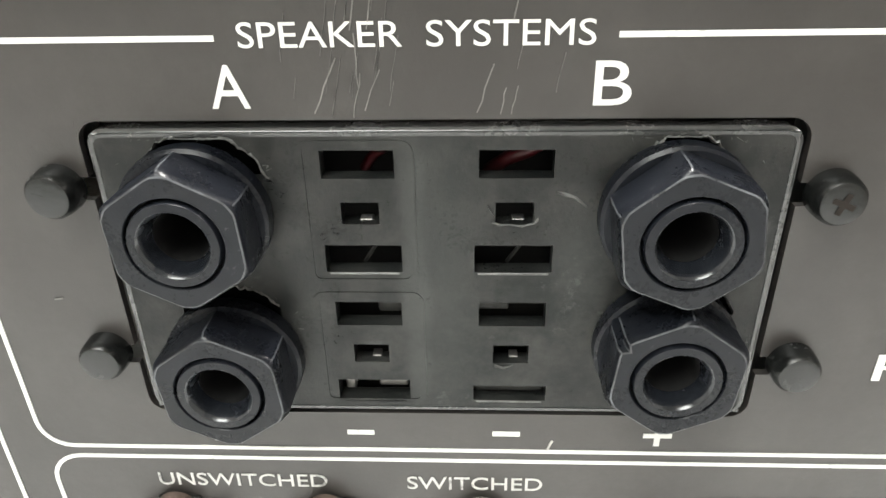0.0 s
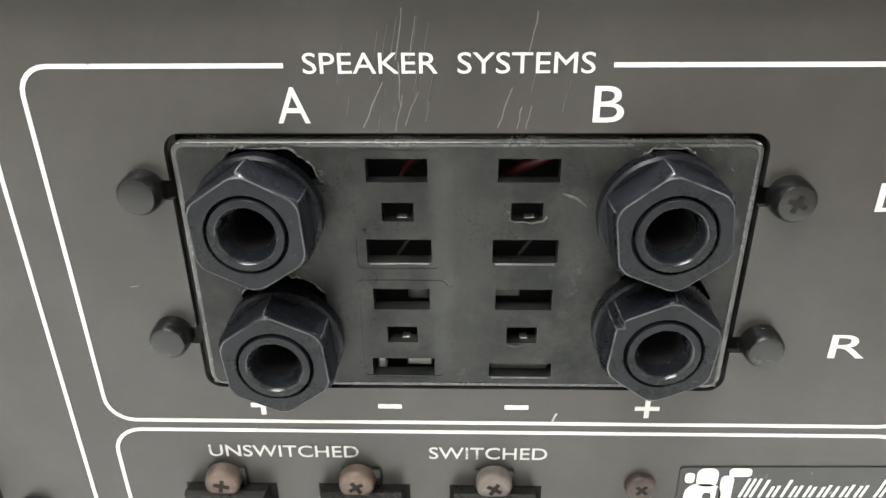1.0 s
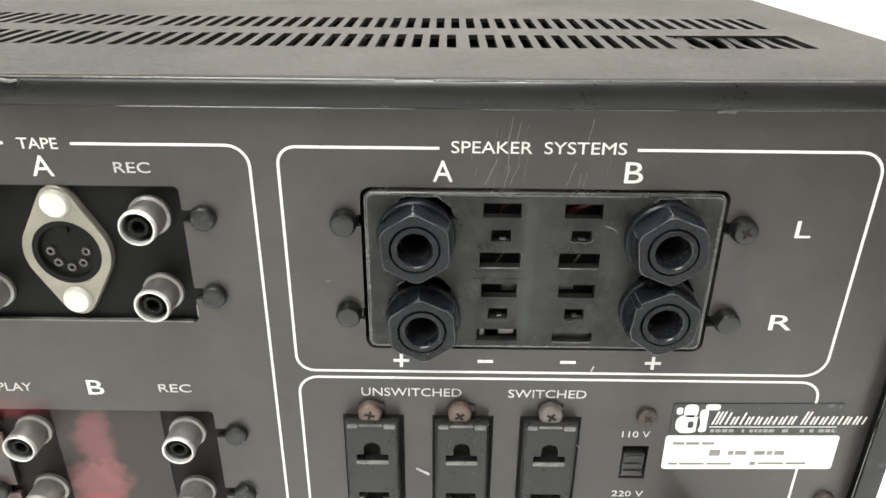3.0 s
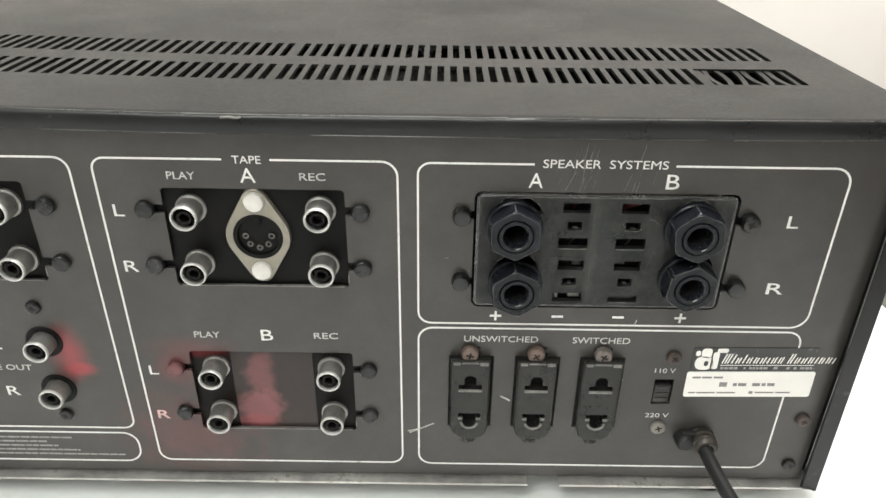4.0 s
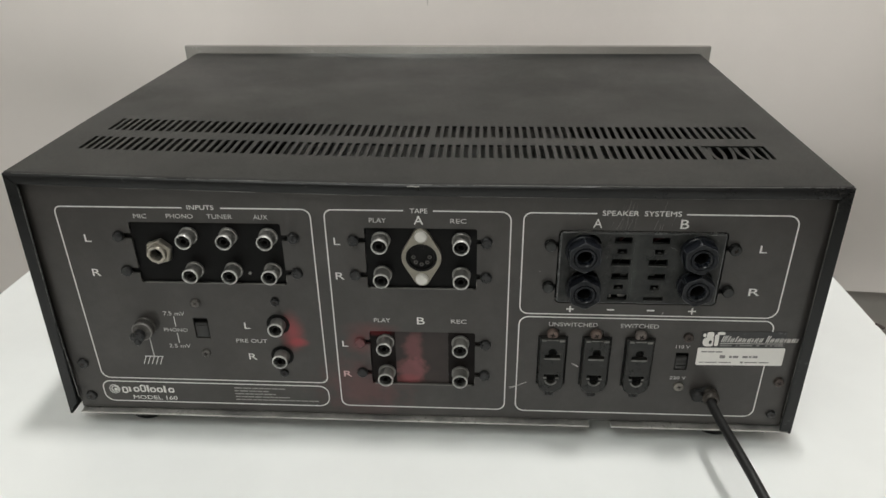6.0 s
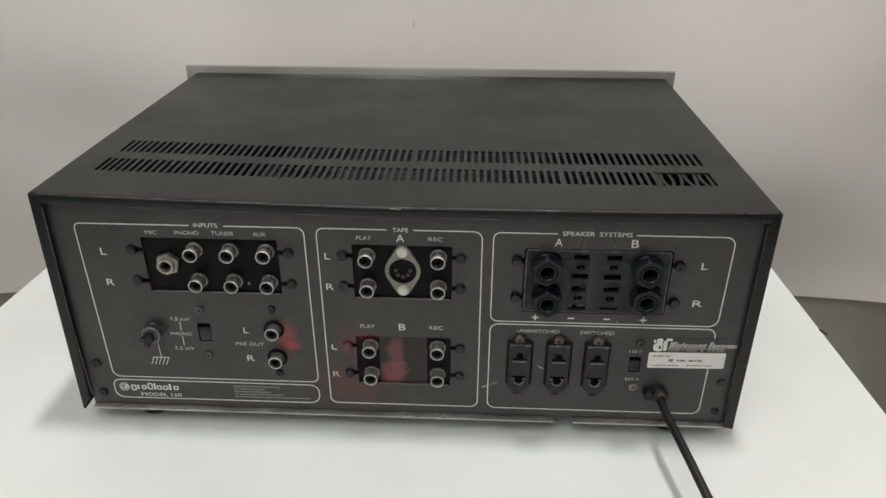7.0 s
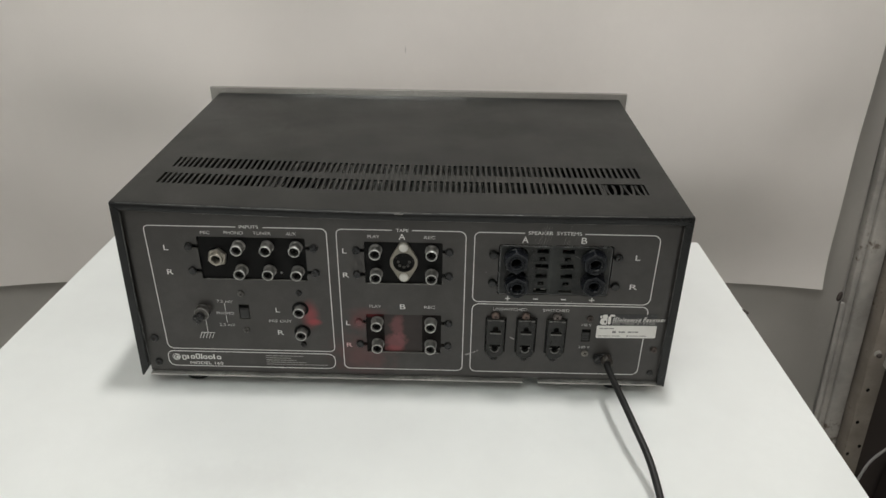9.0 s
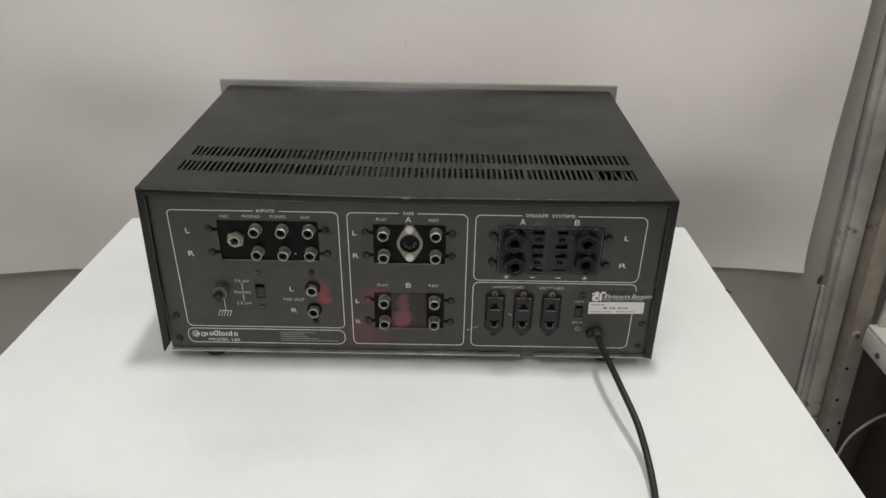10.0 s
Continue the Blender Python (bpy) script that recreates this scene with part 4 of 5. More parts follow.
def phono(x, z, washer=False):
    at = spot(x, 0, z)
    ob = part("phono_socket", None, NICKEL, amp, at=at, data=SHELL)
    part("lip", None, NICKEL_LIP, ob, at=at, data=LIP)
    part("core", None, PHENOLIC, ob, at=at, data=CORE)
    # black disc stands in for the dark hole round the socket
    if washer:
        part("washer", lathe(bmesh.new(), [(4.6, 0.1), (4.6, -0.5), (6.2, -0.5), (6.4, -0.3), (6.4, 0.1)], 30, closed=True), BAKELITE, ob, "black disc drawn for the dark open hole", at=at)


for x in (-211.5, -190.5, -169.4):
    phono(x, 129.2)
    phono(x, 108.9)
for x in (-110.9, -69.6):
    phono(x, 128.2)
    phono(x, 108.2)
for x in (-111.6, -70.1):
    phono(x, 64.9)
    phono(x, 44.2)
for z in (75.9, 54.8):
    phono(-170.3, z, True)

# microphone jack
mic = part("mic_jack", lathe(bmesh.new(), [(3.9, 1.6), (6.8, 1.6), (7.2, 0.9), (7.2, -2.0), (6.5, -2.7), (3.9, -2.7)], 6, turn=12, closed=True), MIC_NUT, amp, "nickel hexagon nut of the microphone jack", at=spot(-227.9, 0, 120.6))
part("bush", lathe(bmesh.new(), [(3.2, 1.6), (5.0, 1.6), (5.0, -4.4), (4.6, -5.0), (3.5, -5.0), (3.2, -4.5)], 30, closed=True), MIC_NUT, mic, at=spot(-227.9, 0, 120.6))
part("bore", lathe(bmesh.new(), [(3.22, -3.6), (3.22, 1.5), (0, 1.5)], 24), HOLE, mic, at=spot(-227.9, 0, 120.6))

# five-pin tape socket with a brass-coloured flange
din_x, din_z = -90.2, 119.0
outline = []
for n in range(72):
    a = 2 * math.pi * n / 72
    d = Vector((math.sin(a), math.cos(a)))
    reach = max(c.dot(d) + math.sqrt(max(0.0, r * r - (c.length_squared - c.dot(d) ** 2))) if r * r >= c.length_squared - c.dot(d) ** 2 else 0.0
                for c, r in [(Vector((0, k * 12.6 / 8)), 10.4 - 6.2 * abs(k) / 8) for k in range(-8, 9)])
    outline.append((d.x * reach, d.y * reach))
bm = bmesh.new()
rings = []
for scale_, y, r in ((0.985, -0.3, None), (1.0, 0.0, None), (1.0, 1.7, None)):
    rings.append([bm.verts.new((x * scale_, y, z * scale_)) for x, z in outline])
for y in (1.7, -0.3):
    rings.append([bm.verts.new((8.1 * math.sin(2 * math.pi * n / 72), y, 8.1 * math.cos(2 * math.pi * n / 72))) for n in range(72)])
rings.append(rings[0])
for a, b in zip(rings, rings[1:]):
    for n in range(72):
        k = (n + 1) % 72
        bm.faces.new((a[n], a[k], b[k], b[n]))
din = part("din_socket", bm, BRASS, amp, "five-pin tape socket with a tarnished brass flange", at=spot(din_x, 0, din_z))
for dz in (12.5, -12.5):
    part("rivet", lathe(bmesh.new(), [(0, -1.8), (2.0, -1.7), (3.0, -1.2), (3.4, -0.3), (3.4, 0.2), (0, 0.2)], 24), RIVET, din, "pale rivet head", at=spot(din_x, -0.25, din_z + dz))
part("insert", lathe(bmesh.new(), [(0, 0.9), (6.4, 0.9), (6.8, -0.2), (8.05, -0.2), (8.05, 2.0), (0, 2.0)], 40), BAKELITE, din, at=spot(din_x, 0, din_z))
for k in range(5):
    a = radians(-90 + 45 * k)
    part("contact_hole", lathe(bmesh.new(), [(0.55, 0.3), (1.05, 0.3), (1.05, 1.0), (0.55, 1.0)], 14, closed=True), DARK_NICKEL, din, at=spot(din_x + 4.2 * math.sin(a), 0, din_z - 4.2 * math.cos(a)))
part("key", box(bmesh.new(), -1.2, 1.2, -0.15, 1.0, 5.0, 7.0, 0.2), BAKELITE, din, at=spot(din_x, 0, din_z))

# earth terminal
gx, gz = -245.2, 72.8
bm = lathe(bmesh.new(), [(0, 0.2), (5.9, 0.2), (5.9, -1.0), (5.5, -1.4), (5.5, -5.6), (5.0, -6.2), (0, -6.2)], 72)
for v in bm.verts:
    if math.hypot(v.co.x, v.co.z) > 5.2 and -5.9 < v.co.y < -1.2:
        f = 1 + 0.035 * math.cos(36 * math.atan2(v.co.x, v.co.z))
        v.co.x, v.co.z = v.co.x * f, v.co.z * f
post_ob = part("earth_terminal", bm, DARK_NICKEL, amp, "dull knurled earth terminal with a dark clamping nut", at=spot(gx, 0, gz))
part("rim", lathe(bmesh.new(), [(4.7, -6.1), (5.5, -6.1), (5.7, -5.6), (5.7, -5.0), (4.7, -5.0)], 48, closed=True), NICKEL, post_ob, "worn nickel rim", at=spot(gx, 0, gz))
for dx, dz, radius, deep in ((-1.2, -1.4, 3.4, -9.4), (-4.4, -2.6, 2.2, -8.6), (-1.8, -4.6, 2.0, -10.2)):
    bm = lathe(bmesh.new(), [(0, deep), (radius * 0.7, deep), (radius * 0.95, deep + 0.5), (radius, deep + 1.1), (radius, -6.0), (0, -6.0)], 20)
    part("clamping_nut", bm, BLACK_SCREW, post_ob, at=spot(gx + dx, 0, gz + dz))


# slide switches
def slide_switch(opening, ridges, label):
    x0, x1, z0, z1 = opening
    ob = part("slide_switch", box(bmesh.new(), x0 - 1, x1 + 1, 2.6, 4.5, z0 - 1, z1 + 1), BAKELITE, amp, label, smooth=0)
    k0, k1 = z0 + 0.5, z0 + 0.74 * (z1 - z0)
    part("slider", box(bmesh.new(), x0 + 0.6, x1 - 0.6, 0.3, 3.0, k0, k1, 0.35), SLIDER, ob)
    for along in ridges:
        z = k0 + along * (k1 - k0)
        part("ridge", box(bmesh.new(), x0 + 1.1, x1 - 1.1, -0.1, 0.7, z - 0.4, z + 0.4, 0.2), SLIDER, ob)


slide_switch(SWITCH, (0.82,), "black two-way slide switch")
slide_switch(VOLT, (0.25, 0.55, 0.9), "black voltage selector slide switch")

# loudspeaker plate with its contact slots
SLOTS = []
for x, big in ((11.7, 0), (30.3, 1)):
    SLOTS += [(x - 4.3, x + 4.4, 129.1, 132.6), (x - 2.3, x + 2.3, 123.1, 126.0), (x - 4.8, x + 4.8, 116.4, 120.2),
              (x - 4.2, x + 4.4, 108.3, 111.9), (x - 2.3, x + 2.4, 102.3, 105.2), (x - 4.9, x + 5.0, 95.9, 99.3 if not big else 98.4)]
VOIDS = [(jx - 4.0, jx + 4.0, jz - 4.0, jz + 4.0) for jx, jz in ((-7.6, 124.7), (48.6, 124.9), (-6.2, 104.0), (49.6, 106.3))]
BURRS = []
ragged = random.Random(17)
for vx, vz, left, right, reach in ((-7.6, 124.7, -5.0, 9.0, 10.6), (-6.2, 104.0, -6.5, 6.5, 10.4), (48.6, 124.9, -3.5, 5.5, 9.8), (49.6, 106.3, -5.0, 8.8, 10.6)):
    n = int((right - left) / 0.34)
    edge = []
    for k in range(n):
        d = left + (k + 0.5) * (right - left) / n
        top = vz + math.sqrt(reach**2 - d**2) - 0.9 * abs(noise.noise((d / 1.1, vx, vz))) - ragged.uniform(0, 0.12) - 1.2 * abs(2 * k / n - 1) ** 3
        VOIDS.append((vx + left + k * (right - left) / n, vx + left + (k + 1) * (right - left) / n, vz + 4.01, min(top, 134.05)))
        edge.append((vx + d, min(top, 134.05) + 0.05))
    BURRS.append(edge)
plate = part("speaker_plate", slab(bmesh.new(), -19.2, 61.6, 94.5, 134.5, SLOTS + VOIDS, -0.9, 1.6, upright), PLASTIC, amp, "scuffed black loudspeaker terminal plate", smooth=0)
plate.location.y = 0.0007  # the plate lies flush in its opening
rim = ribbon(bmesh.new(), rounded(-19.4, 61.9, 94.2, 134.8, 1.6), 0.9, -1.0, 1.5, closed=True)
bmesh.ops.bevel(rim, geom=[e for e in rim.edges if all(v.co.y < -0.9 and (v.co.x < -19.45 or v.co.x > 61.95 or v.co.z < 94.15 or v.co.z > 134.85) for v in e.verts)], offset=0.5, segments=3, affect="EDGES")
part("rim", rim, LIT_RIM, plate, smooth=60)
cavity = bmesh.new()
slab(cavity, -22.0, 64.4, 91.5, 137.9, [], 7.0, 8.0, upright)
part("cavity", cavity, HOLE, plate, smooth=0)
for x0, x1, z0, z1 in ((5.0, 18.6, 95.2, 113.6), (5.0, 18.0, 114.6, 134.0)):
    part("raised_rib", ribbon(bmesh.new(), rounded(x0, x1, z0 + 0.4, z1 - 0.6, 1.2), 0.9, -1.02, -0.8, closed=True), PLASTIC, plate)
for x in (11.7, 30.3):
    for z, w, mat_ in ((122.9, 1.6, NICKEL), (102.2, 1.2, NICKEL)):
        part("contact", box(bmesh.new(), x - w / 2 + 0.5, x + w / 2 + 0.5, 0.4, 2.0, z - 0.5, z + 0.30, 0.1, 1), mat_, plate)
part("contact", box(bmesh.new(), 25.7, 35.0, 1.0, 2.2, 96.0, 98.2, 0.2, 1), DUSTY, plate, "dusty contact strip")
part("contact", box(bmesh.new(), 12.6, 16.0, 1.8, 3.0, 108.6, 111.4, 0.5, 2), DUSTY, plate)
part("contact", box(bmesh.new(), 25.8, 30.0, 1.4, 2.6, 109.4, 111.6, 0.2, 1), DUSTY, plate)
for x in (11.7, 30.3):  # slanting spring behind the wide slot
    part("spring", tube(bmesh.new(), [(x - 0.6, 3.4, 115.6), (x + 1.0, 3.0, 118.2), (x + 2.4, 2.6, 120.6)], 0.28, 6), DUSTY, plate, "thin dusty contact spring")
part("contact", box(bmesh.new(), 12.2, 16.2, 1.2, 2.4, 96.6, 98.2, 0.2, 1), NICKEL, plate)
part("contact", box(bmesh.new(), 7.4, 8.8, 1.2, 2.4, 96.0, 98.6, 0.2, 1), NICKEL, plate)
part("contact", box(bmesh.new(), 31.4, 34.2, 1.6, 2.8, 96.4, 97.4, 0.2, 1), NICKEL, plate)
for x in (11.7, 30.3):  # light caught on the slots' lower lips, drawn as pale strips
    for z, w in ((116.3, 8.8), (95.8, 9.0)):
        part("slot_lip_glint", box(bmesh.new(), x - w / 2, x + w / 2, -1.02, -0.7, z - 0.26, z + 0.06, 0.08, 1), SWARF_GLINT, plate)
part("red_lead", tube(bmesh.new(), [(27.2, 5.5, 127.5), (29.6, 4.4, 129.6), (32.2, 3.6, 131.0), (35.6, 3.0, 133.6)], 0.9), RED_WIRE, plate, "thin red lead behind a slot")
part("red_lead", tube(bmesh.new(), [(11.5, 6.5, 127.5), (13.0, 5.6, 129.8), (14.4, 5.0, 131.0), (17.0, 4.6, 133.6)], 0.7), RED_WIRE, plate)


def speaker_jack(x, z, turn, notch=False):
    at = spot(x, 0, z, turn)
    ob = part("jack_socket", lathe(bmesh.new(), [(4.6, -0.2), (9.0, -0.2), (9.1, -0.6), (9.1, -2.6), (8.7, -3.0), (4.6, -3.0)], 44, closed=True), NUT, amp, "black nylon loudspeaker jack with a hexagon nut", at=at)
    bm = lathe(bmesh.new(), [(5.65, -3.05), (9.6, -3.05), (9.6, -6.9), (9.45, -7.7), (9.1, -8.3), (8.5, -8.8), (5.8, -8.8), (5.65, -8.6)], 72, closed=True)
    for v in bm.verts:
        r = math.hypot(v.co.x, v.co.z)
        if r > 6:
            a = math.degrees(math.atan2(v.co.x, v.co.z)) % 60 - 30
            flat = 7.85 / math.cos(radians(a))
            cap = min(flat, 9.02) if r > 9.5 else min(flat, 8.96) if r > 9.3 else min(flat * 0.99, 8.72) if r > 8.8 else min(flat * 0.96, 8.2)
            v.co.x, v.co.z = v.co.x / r * cap, v.co.z / r * cap
            if notch and abs(math.degrees(math.atan2(v.co.x, v.co.z)) + 62) < 2.6 and v.co.y < -6:
                v.co.x, v.co.z = v.co.x * 0.9, v.co.z * 0.9
    bm.normal_update()
    bmesh.ops.bevel(bm, geom=[e for e in bm.edges if len(e.link_faces) == 2 and e.calc_face_angle() > 0.6 and min(math.hypot(v.co.x, v.co.z) for v in e.verts) > 7], offset=0.13, segments=1, affect="EDGES", material=1)
    nut = part("hex_nut", bm, NUT, ob, at=at, smooth=24)
    nut.data.materials.append(NUT_EDGE)
    bush = part("bush", lathe(bmesh.new(), [(4.25, -1.0), (5.3, -1.0), (5.3, -8.85), (5.2, -9.05), (4.25, -9.1)], 40, closed=True), NUT, ob, at=at)
    part("throat", lathe(bmesh.new(), [(3.35, -1.0), (4.24, -1.0), (4.24, -9.1), (4.1, -9.0), (3.8, -8.3), (3.55, -7.4), (3.4, -6.5), (3.35, -6.0)], 40, closed=True), BUSH, bush, at=at)
    part("groove", lathe(bmesh.new(), [(5.32, -7.2), (5.66, -7.2), (5.66, -6.6), (5.32, -6.6)], 40, closed=True), HOLE, ob, at=at)
    part("bore", lathe(bmesh.new(), [(3.34, -6.4), (3.25, -6.2), (3.25, 6.6), (0, 6.6)], 30), HOLE, ob, at=at)
    return ob


JACKS = ((-7.9, 124.7, -3), (49.1, 124.8, -8), (-6.4, 103.5, -5), (49.9, 106.2, 6))
for k, (jx, jz, turn) in enumerate(JACKS):
    speaker_jack(jx, jz, turn, k == 3)
# whitened burrs along the enlarged holes and one broken slot
crumbs = random.Random(11)
BURRS += [[(27.6, 123.4), (28.6, 122.9), (29.8, 123.1), (31.2, 122.8), (32.6, 123.2), (33.2, 123.7)], [(27.0, 125.5), (27.5, 124.8), (27.9, 124.2)],
          [(35.2, 127.3), (36.2, 126.8), (37.4, 126.5), (38.2, 125.9), (38.8, 125.4)], [(28.2, 101.9), (29.4, 101.6), (30.6, 101.9)]]
for k, edge in enumerate(BURRS):
    bm = bmesh.new()
    rings = []
    for n, (ex, ez) in enumerate(edge):
        wide = crumbs.uniform(0.06, 0.24) * (1.5 if noise.noise((ex / 2.2, ez / 2.2, 5.0 + k)) > 0.1 else 0.7)
        rise = crumbs.uniform(0.08, 0.45)
        rings.append([bm.verts.new((ex + crumbs.uniform(-0.1, 0.1), y, ez + dz)) for y, dz in ((-0.85, -0.12), (-0.95 - rise, wide * 0.35), (-0.92 - rise * 0.4, wide), (-0.85, wide * 1.5))])
    for a, b in zip(rings, rings[1:]):
        for n in range(3):
            bm.faces.new((a[n], b[n], b[n + 1], a[n + 1]))
    part("burr", bm, SWARF_GLINT, plate, smooth=0)
for cx, cz, _ in JACKS[:3]:
    bm = bmesh.new()
    for k in range(16):
        a = crumbs.uniform(-60, 70)
        r = crumbs.gauss(10.9, 0.4)
        base = Vector((cx + r * math.sin(radians(a)), -0.92, min(cz + r * math.cos(radians(a)), 134.0)))
        spike = Vector((crumbs.uniform(-0.9, 0.9), crumbs.uniform(-0.3, -0.05), crumbs.uniform(-0.5, 0.5)))
        wide = Vector((crumbs.uniform(-0.09, 0.09), 0.0, crumbs.uniform(-0.09, 0.09)))
        tip, p, q, w = (bm.verts.new(v) for v in (base + spike, base + wide, base - wide, base + Vector((wide.z, 0.03, wide.x))))
        for f in ((tip, p, q), (tip, q, w), (tip, w, p)):
            bm.faces.new(f)
    ob = part("swarf", bm, SWARF_GLINT, plate, smooth=0)
    ob["kind"] = "stuff"


# mains outlets
def outlet(xc):
    at = spot(xc, 0, 51.5)
    holes = [(-4.2, 4.2, 9.2, 11.0), (-2.2, 2.2, 11.0, 12.8), (-4.1, 4.1, -3.8, -2.2), (-2.4, 2.4, -6.0, -3.8)]
    for k in range(9):
        half, d0, d1 = 2.25 * math.sqrt(1 - ((k + 0.5) / 9) ** 2), k * 2.2 / 9, (k + 1) * 2.2 / 9
        holes += [(-half, half, 12.8 + d0, 12.8 + d1), (-half, half, -6.0 - d1, -6.0 - d0)]
    ob = part("mains_outlet", slab(bmesh.new(), -6.0, 6.0, -9.6, 19.6, holes, -4.2, 0.0, upright), BAKELITE_BROWN, amp, "dark bakelite two-pin mains outlet", at=at, smooth=0)
    # bevelled border and blunt lower end
    bm = bmesh.new()
    rings = []
    for grow, y in ((-0.1, -4.25), (0.5, -4.15), (1.0, -3.6), (1.15, -2.6), (1.15, -0.1)):
        rings.append([bm.verts.new((x + grow * sx, y, z + grow * sz * (1.7 if sz > 0 and y < -2 else 1.0))) for x, z, sx, sz in ((-5.9, 19.5, -1, 1), (5.9, 19.5, 1, 1), (5.9, -9.0, 1, 0), (4.9, -12.2, 0.9, -0.5), (2.6, -13.8, 0.4, -1), (-2.6, -13.8, -0.4, -1), (-4.9, -12.2, -0.9, -0.5), (-5.9, -9.0, -1, 0))])
    for a, b in zip(rings, rings[1:]):
        for n in range(8):
            bm.faces.new((a[n], b[n], b[(n + 1) % 8], a[(n + 1) % 8]))
    part("border", bm, BAKELITE_BROWN, ob, at=at, smooth=20)
    bm = bmesh.new()
    bm.faces.new([bm.verts.new((x, -4.24, z)) for x, z in ((-5.95, -9.5), (-4.9, -12.2), (-2.6, -13.9), (2.6, -13.9), (4.9, -12.2), (5.95, -9.5))])
    part("lower_end", bm, BAKELITE_BROWN, ob, at=at, smooth=0)
    # thin dark slab drawn for the shaded gap round the body
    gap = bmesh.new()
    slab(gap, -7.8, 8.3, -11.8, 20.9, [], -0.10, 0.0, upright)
    part("shadow_gap", gap, HOLE, ob, at=at, smooth=0)
    part("pin_floor", box(bmesh.new(), -5.0, 5.0, -1.2, -0.1, 8.0, 16.0), HOLE, ob, at=at)
    part("pin_floor", box(bmesh.new(), -5.0, 5.0, -1.2, -0.1, -9.0, -1.0), HOLE, ob, at=at)
    part("ledge", box(bmesh.new(), -4.2, 4.2, -4.75, -4.0, 8.0, 9.1, 0.3), WORN_LIT_BAKELITE, ob, at=at)
    for side in (-1, 1):
        part("ledge", box(bmesh.new(), min(side * 2.5, side * 4.1), max(side * 2.5, side * 4.1), -4.6, -4.0, -5.0, -3.9, 0.25), WORN_LIT_BAKELITE, ob, at=at)
    crescent = [(3.0 * math.sin(radians(a)), -6.0 - 2.9 * math.cos(radians(a))) for a in range(-84, 85, 14)]
    part("ledge", ribbon(bmesh.new(), crescent, 0.85, -4.7, -4.0), WORN_LIT_BAKELITE, ob, at=at, smooth=0)
    for x0, x1, low in ((-6.4, -3.4, 19.4), (-3.4, 3.0, 20.1), (3.0, 6.4, 19.2)):  # worn upper edge, pale to carry the bevel's highlight
        part("worn_lit_corner", box(bmesh.new(), x0, x1, -4.3, -2.6, low, 20.8, 0.5), WORN_LIT_BAKELITE, ob, at=at)
    part("ear", box(bmesh.new(), -2.4, 2.4, -0.9, 0, -19.6, -14.4, 0.4), BAKELITE_BROWN, ob, at=at)
    part("ear", box(bmesh.new(), -3.4, 3.4, -0.8, 0, 20.2, 25.0, 0.4), BAKELITE_BROWN, ob, at=at)


WORN_LIT_BAKELITE = surface("rubbed_lit_bakelite", (0.12, 0.117, 0.11), 0.4, spec=0.5, vary=0.5, coarse=200, fine=1500, bump=0.1, wear=(0.16, 0.16, 0.15), wear_amount=0.4)
BAKELITE_BROWN = surface("outlet_bakelite", (0.0125, 0.0124, 0.0114), 0.32, spec=0.32, vary=0.25, coarse=100, fine=1500, bump=0.1, wear=(0.03, 0.03, 0.029), wear_amount=0.15)
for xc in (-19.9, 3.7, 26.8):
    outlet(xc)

# repair-shop sticker: a white label under a black band, stuck on a little crooked
def flat_plate(x0, x1, z0, z1, radius, y0, y1):
    bm = bmesh.new()
    ring = rounded(x0, x1, z0, z1, radius, 4)
    front, back = ([bm.verts.new((x, y, z)) for x, z in ring] for y in (y0, y1))
    bm.faces.new(front)
    bm.faces.new(back[::-1])
    for n in range(len(ring)):
        k = (n + 1) % len(ring)
        bm.faces.new((front[n], back[n], back[k], front[k]))
    return bm


sticker = part("sticker", flat_plate(58.3, 104.3, 55.2, 66.7, 0.9, -0.22, -0.02), PAPER, amp, "white and black repair-shop sticker, worn", smooth=0)
part("black_band", flat_plate(59.0, 103.4, 66.9, 77.2, 0.6, -0.24, -0.02), STICKER_BLACK, sticker, smooth=0)
for x0, x1, z0, z1, r in ((60.2, 66.6, 67.7, 73.6, 2.4), (62.0, 65.6, 73.0, 77.0, 1.2), (66.2, 68.4, 68.0, 75.4, 0.9), (67.4, 71.2, 75.2, 77.0, 0.7), (60.0, 61.6, 73.8, 76.0, 0.6)):
    part("emblem", flat_plate(x0, x1, z0, z1, r, -0.36, -0.2), PAPER, sticker, smooth=0)
part("emblem_eye", flat_plate(63.4, 64.9, 69.4, 71.6, 0.6, -0.40, -0.2), STICKER_BLACK, sticker, smooth=0)
part("emblem_eye", flat_plate(65.7, 66.2, 68.4, 72.8, 0.2, -0.40, -0.2), STICKER_BLACK, sticker, smooth=0)
rnd = random.Random(3)
x = 69.6
for k, strokes in enumerate((3, 1, 2, 1, 2, 2, 2, 1, 2, 2, 0, 2, 2, 2, 2, 1, 2, 2, 1)):  # slanting strokes of the shop's name
    tall = k in (0, 11)
    for n in range(strokes):
        h = 4.2 if tall else 3.9 if k in (1, 3) else rnd.uniform(2.3, 2.8)
        bar("shop_mark", x, x + 0.46, 70.5, 70.5 + h, PAPER, sticker, y=-0.34, lean=h * 0.3)
        x += 0.98
    x += 0.46 if strokes else 1.0
bar("shop_line", 69.2, 102.6, 69.55, 69.78, PAPER, sticker, y=-0.34)
x = 68.8
while x < 102.4:
    w = rnd.uniform(0.5, 1.5)
    if rnd.random() < 0.82:
        bar("shop_line", x, x + w, 67.9, 68.9, PRINT_DIM, sticker, y=-0.34)
    x += w + 0.35
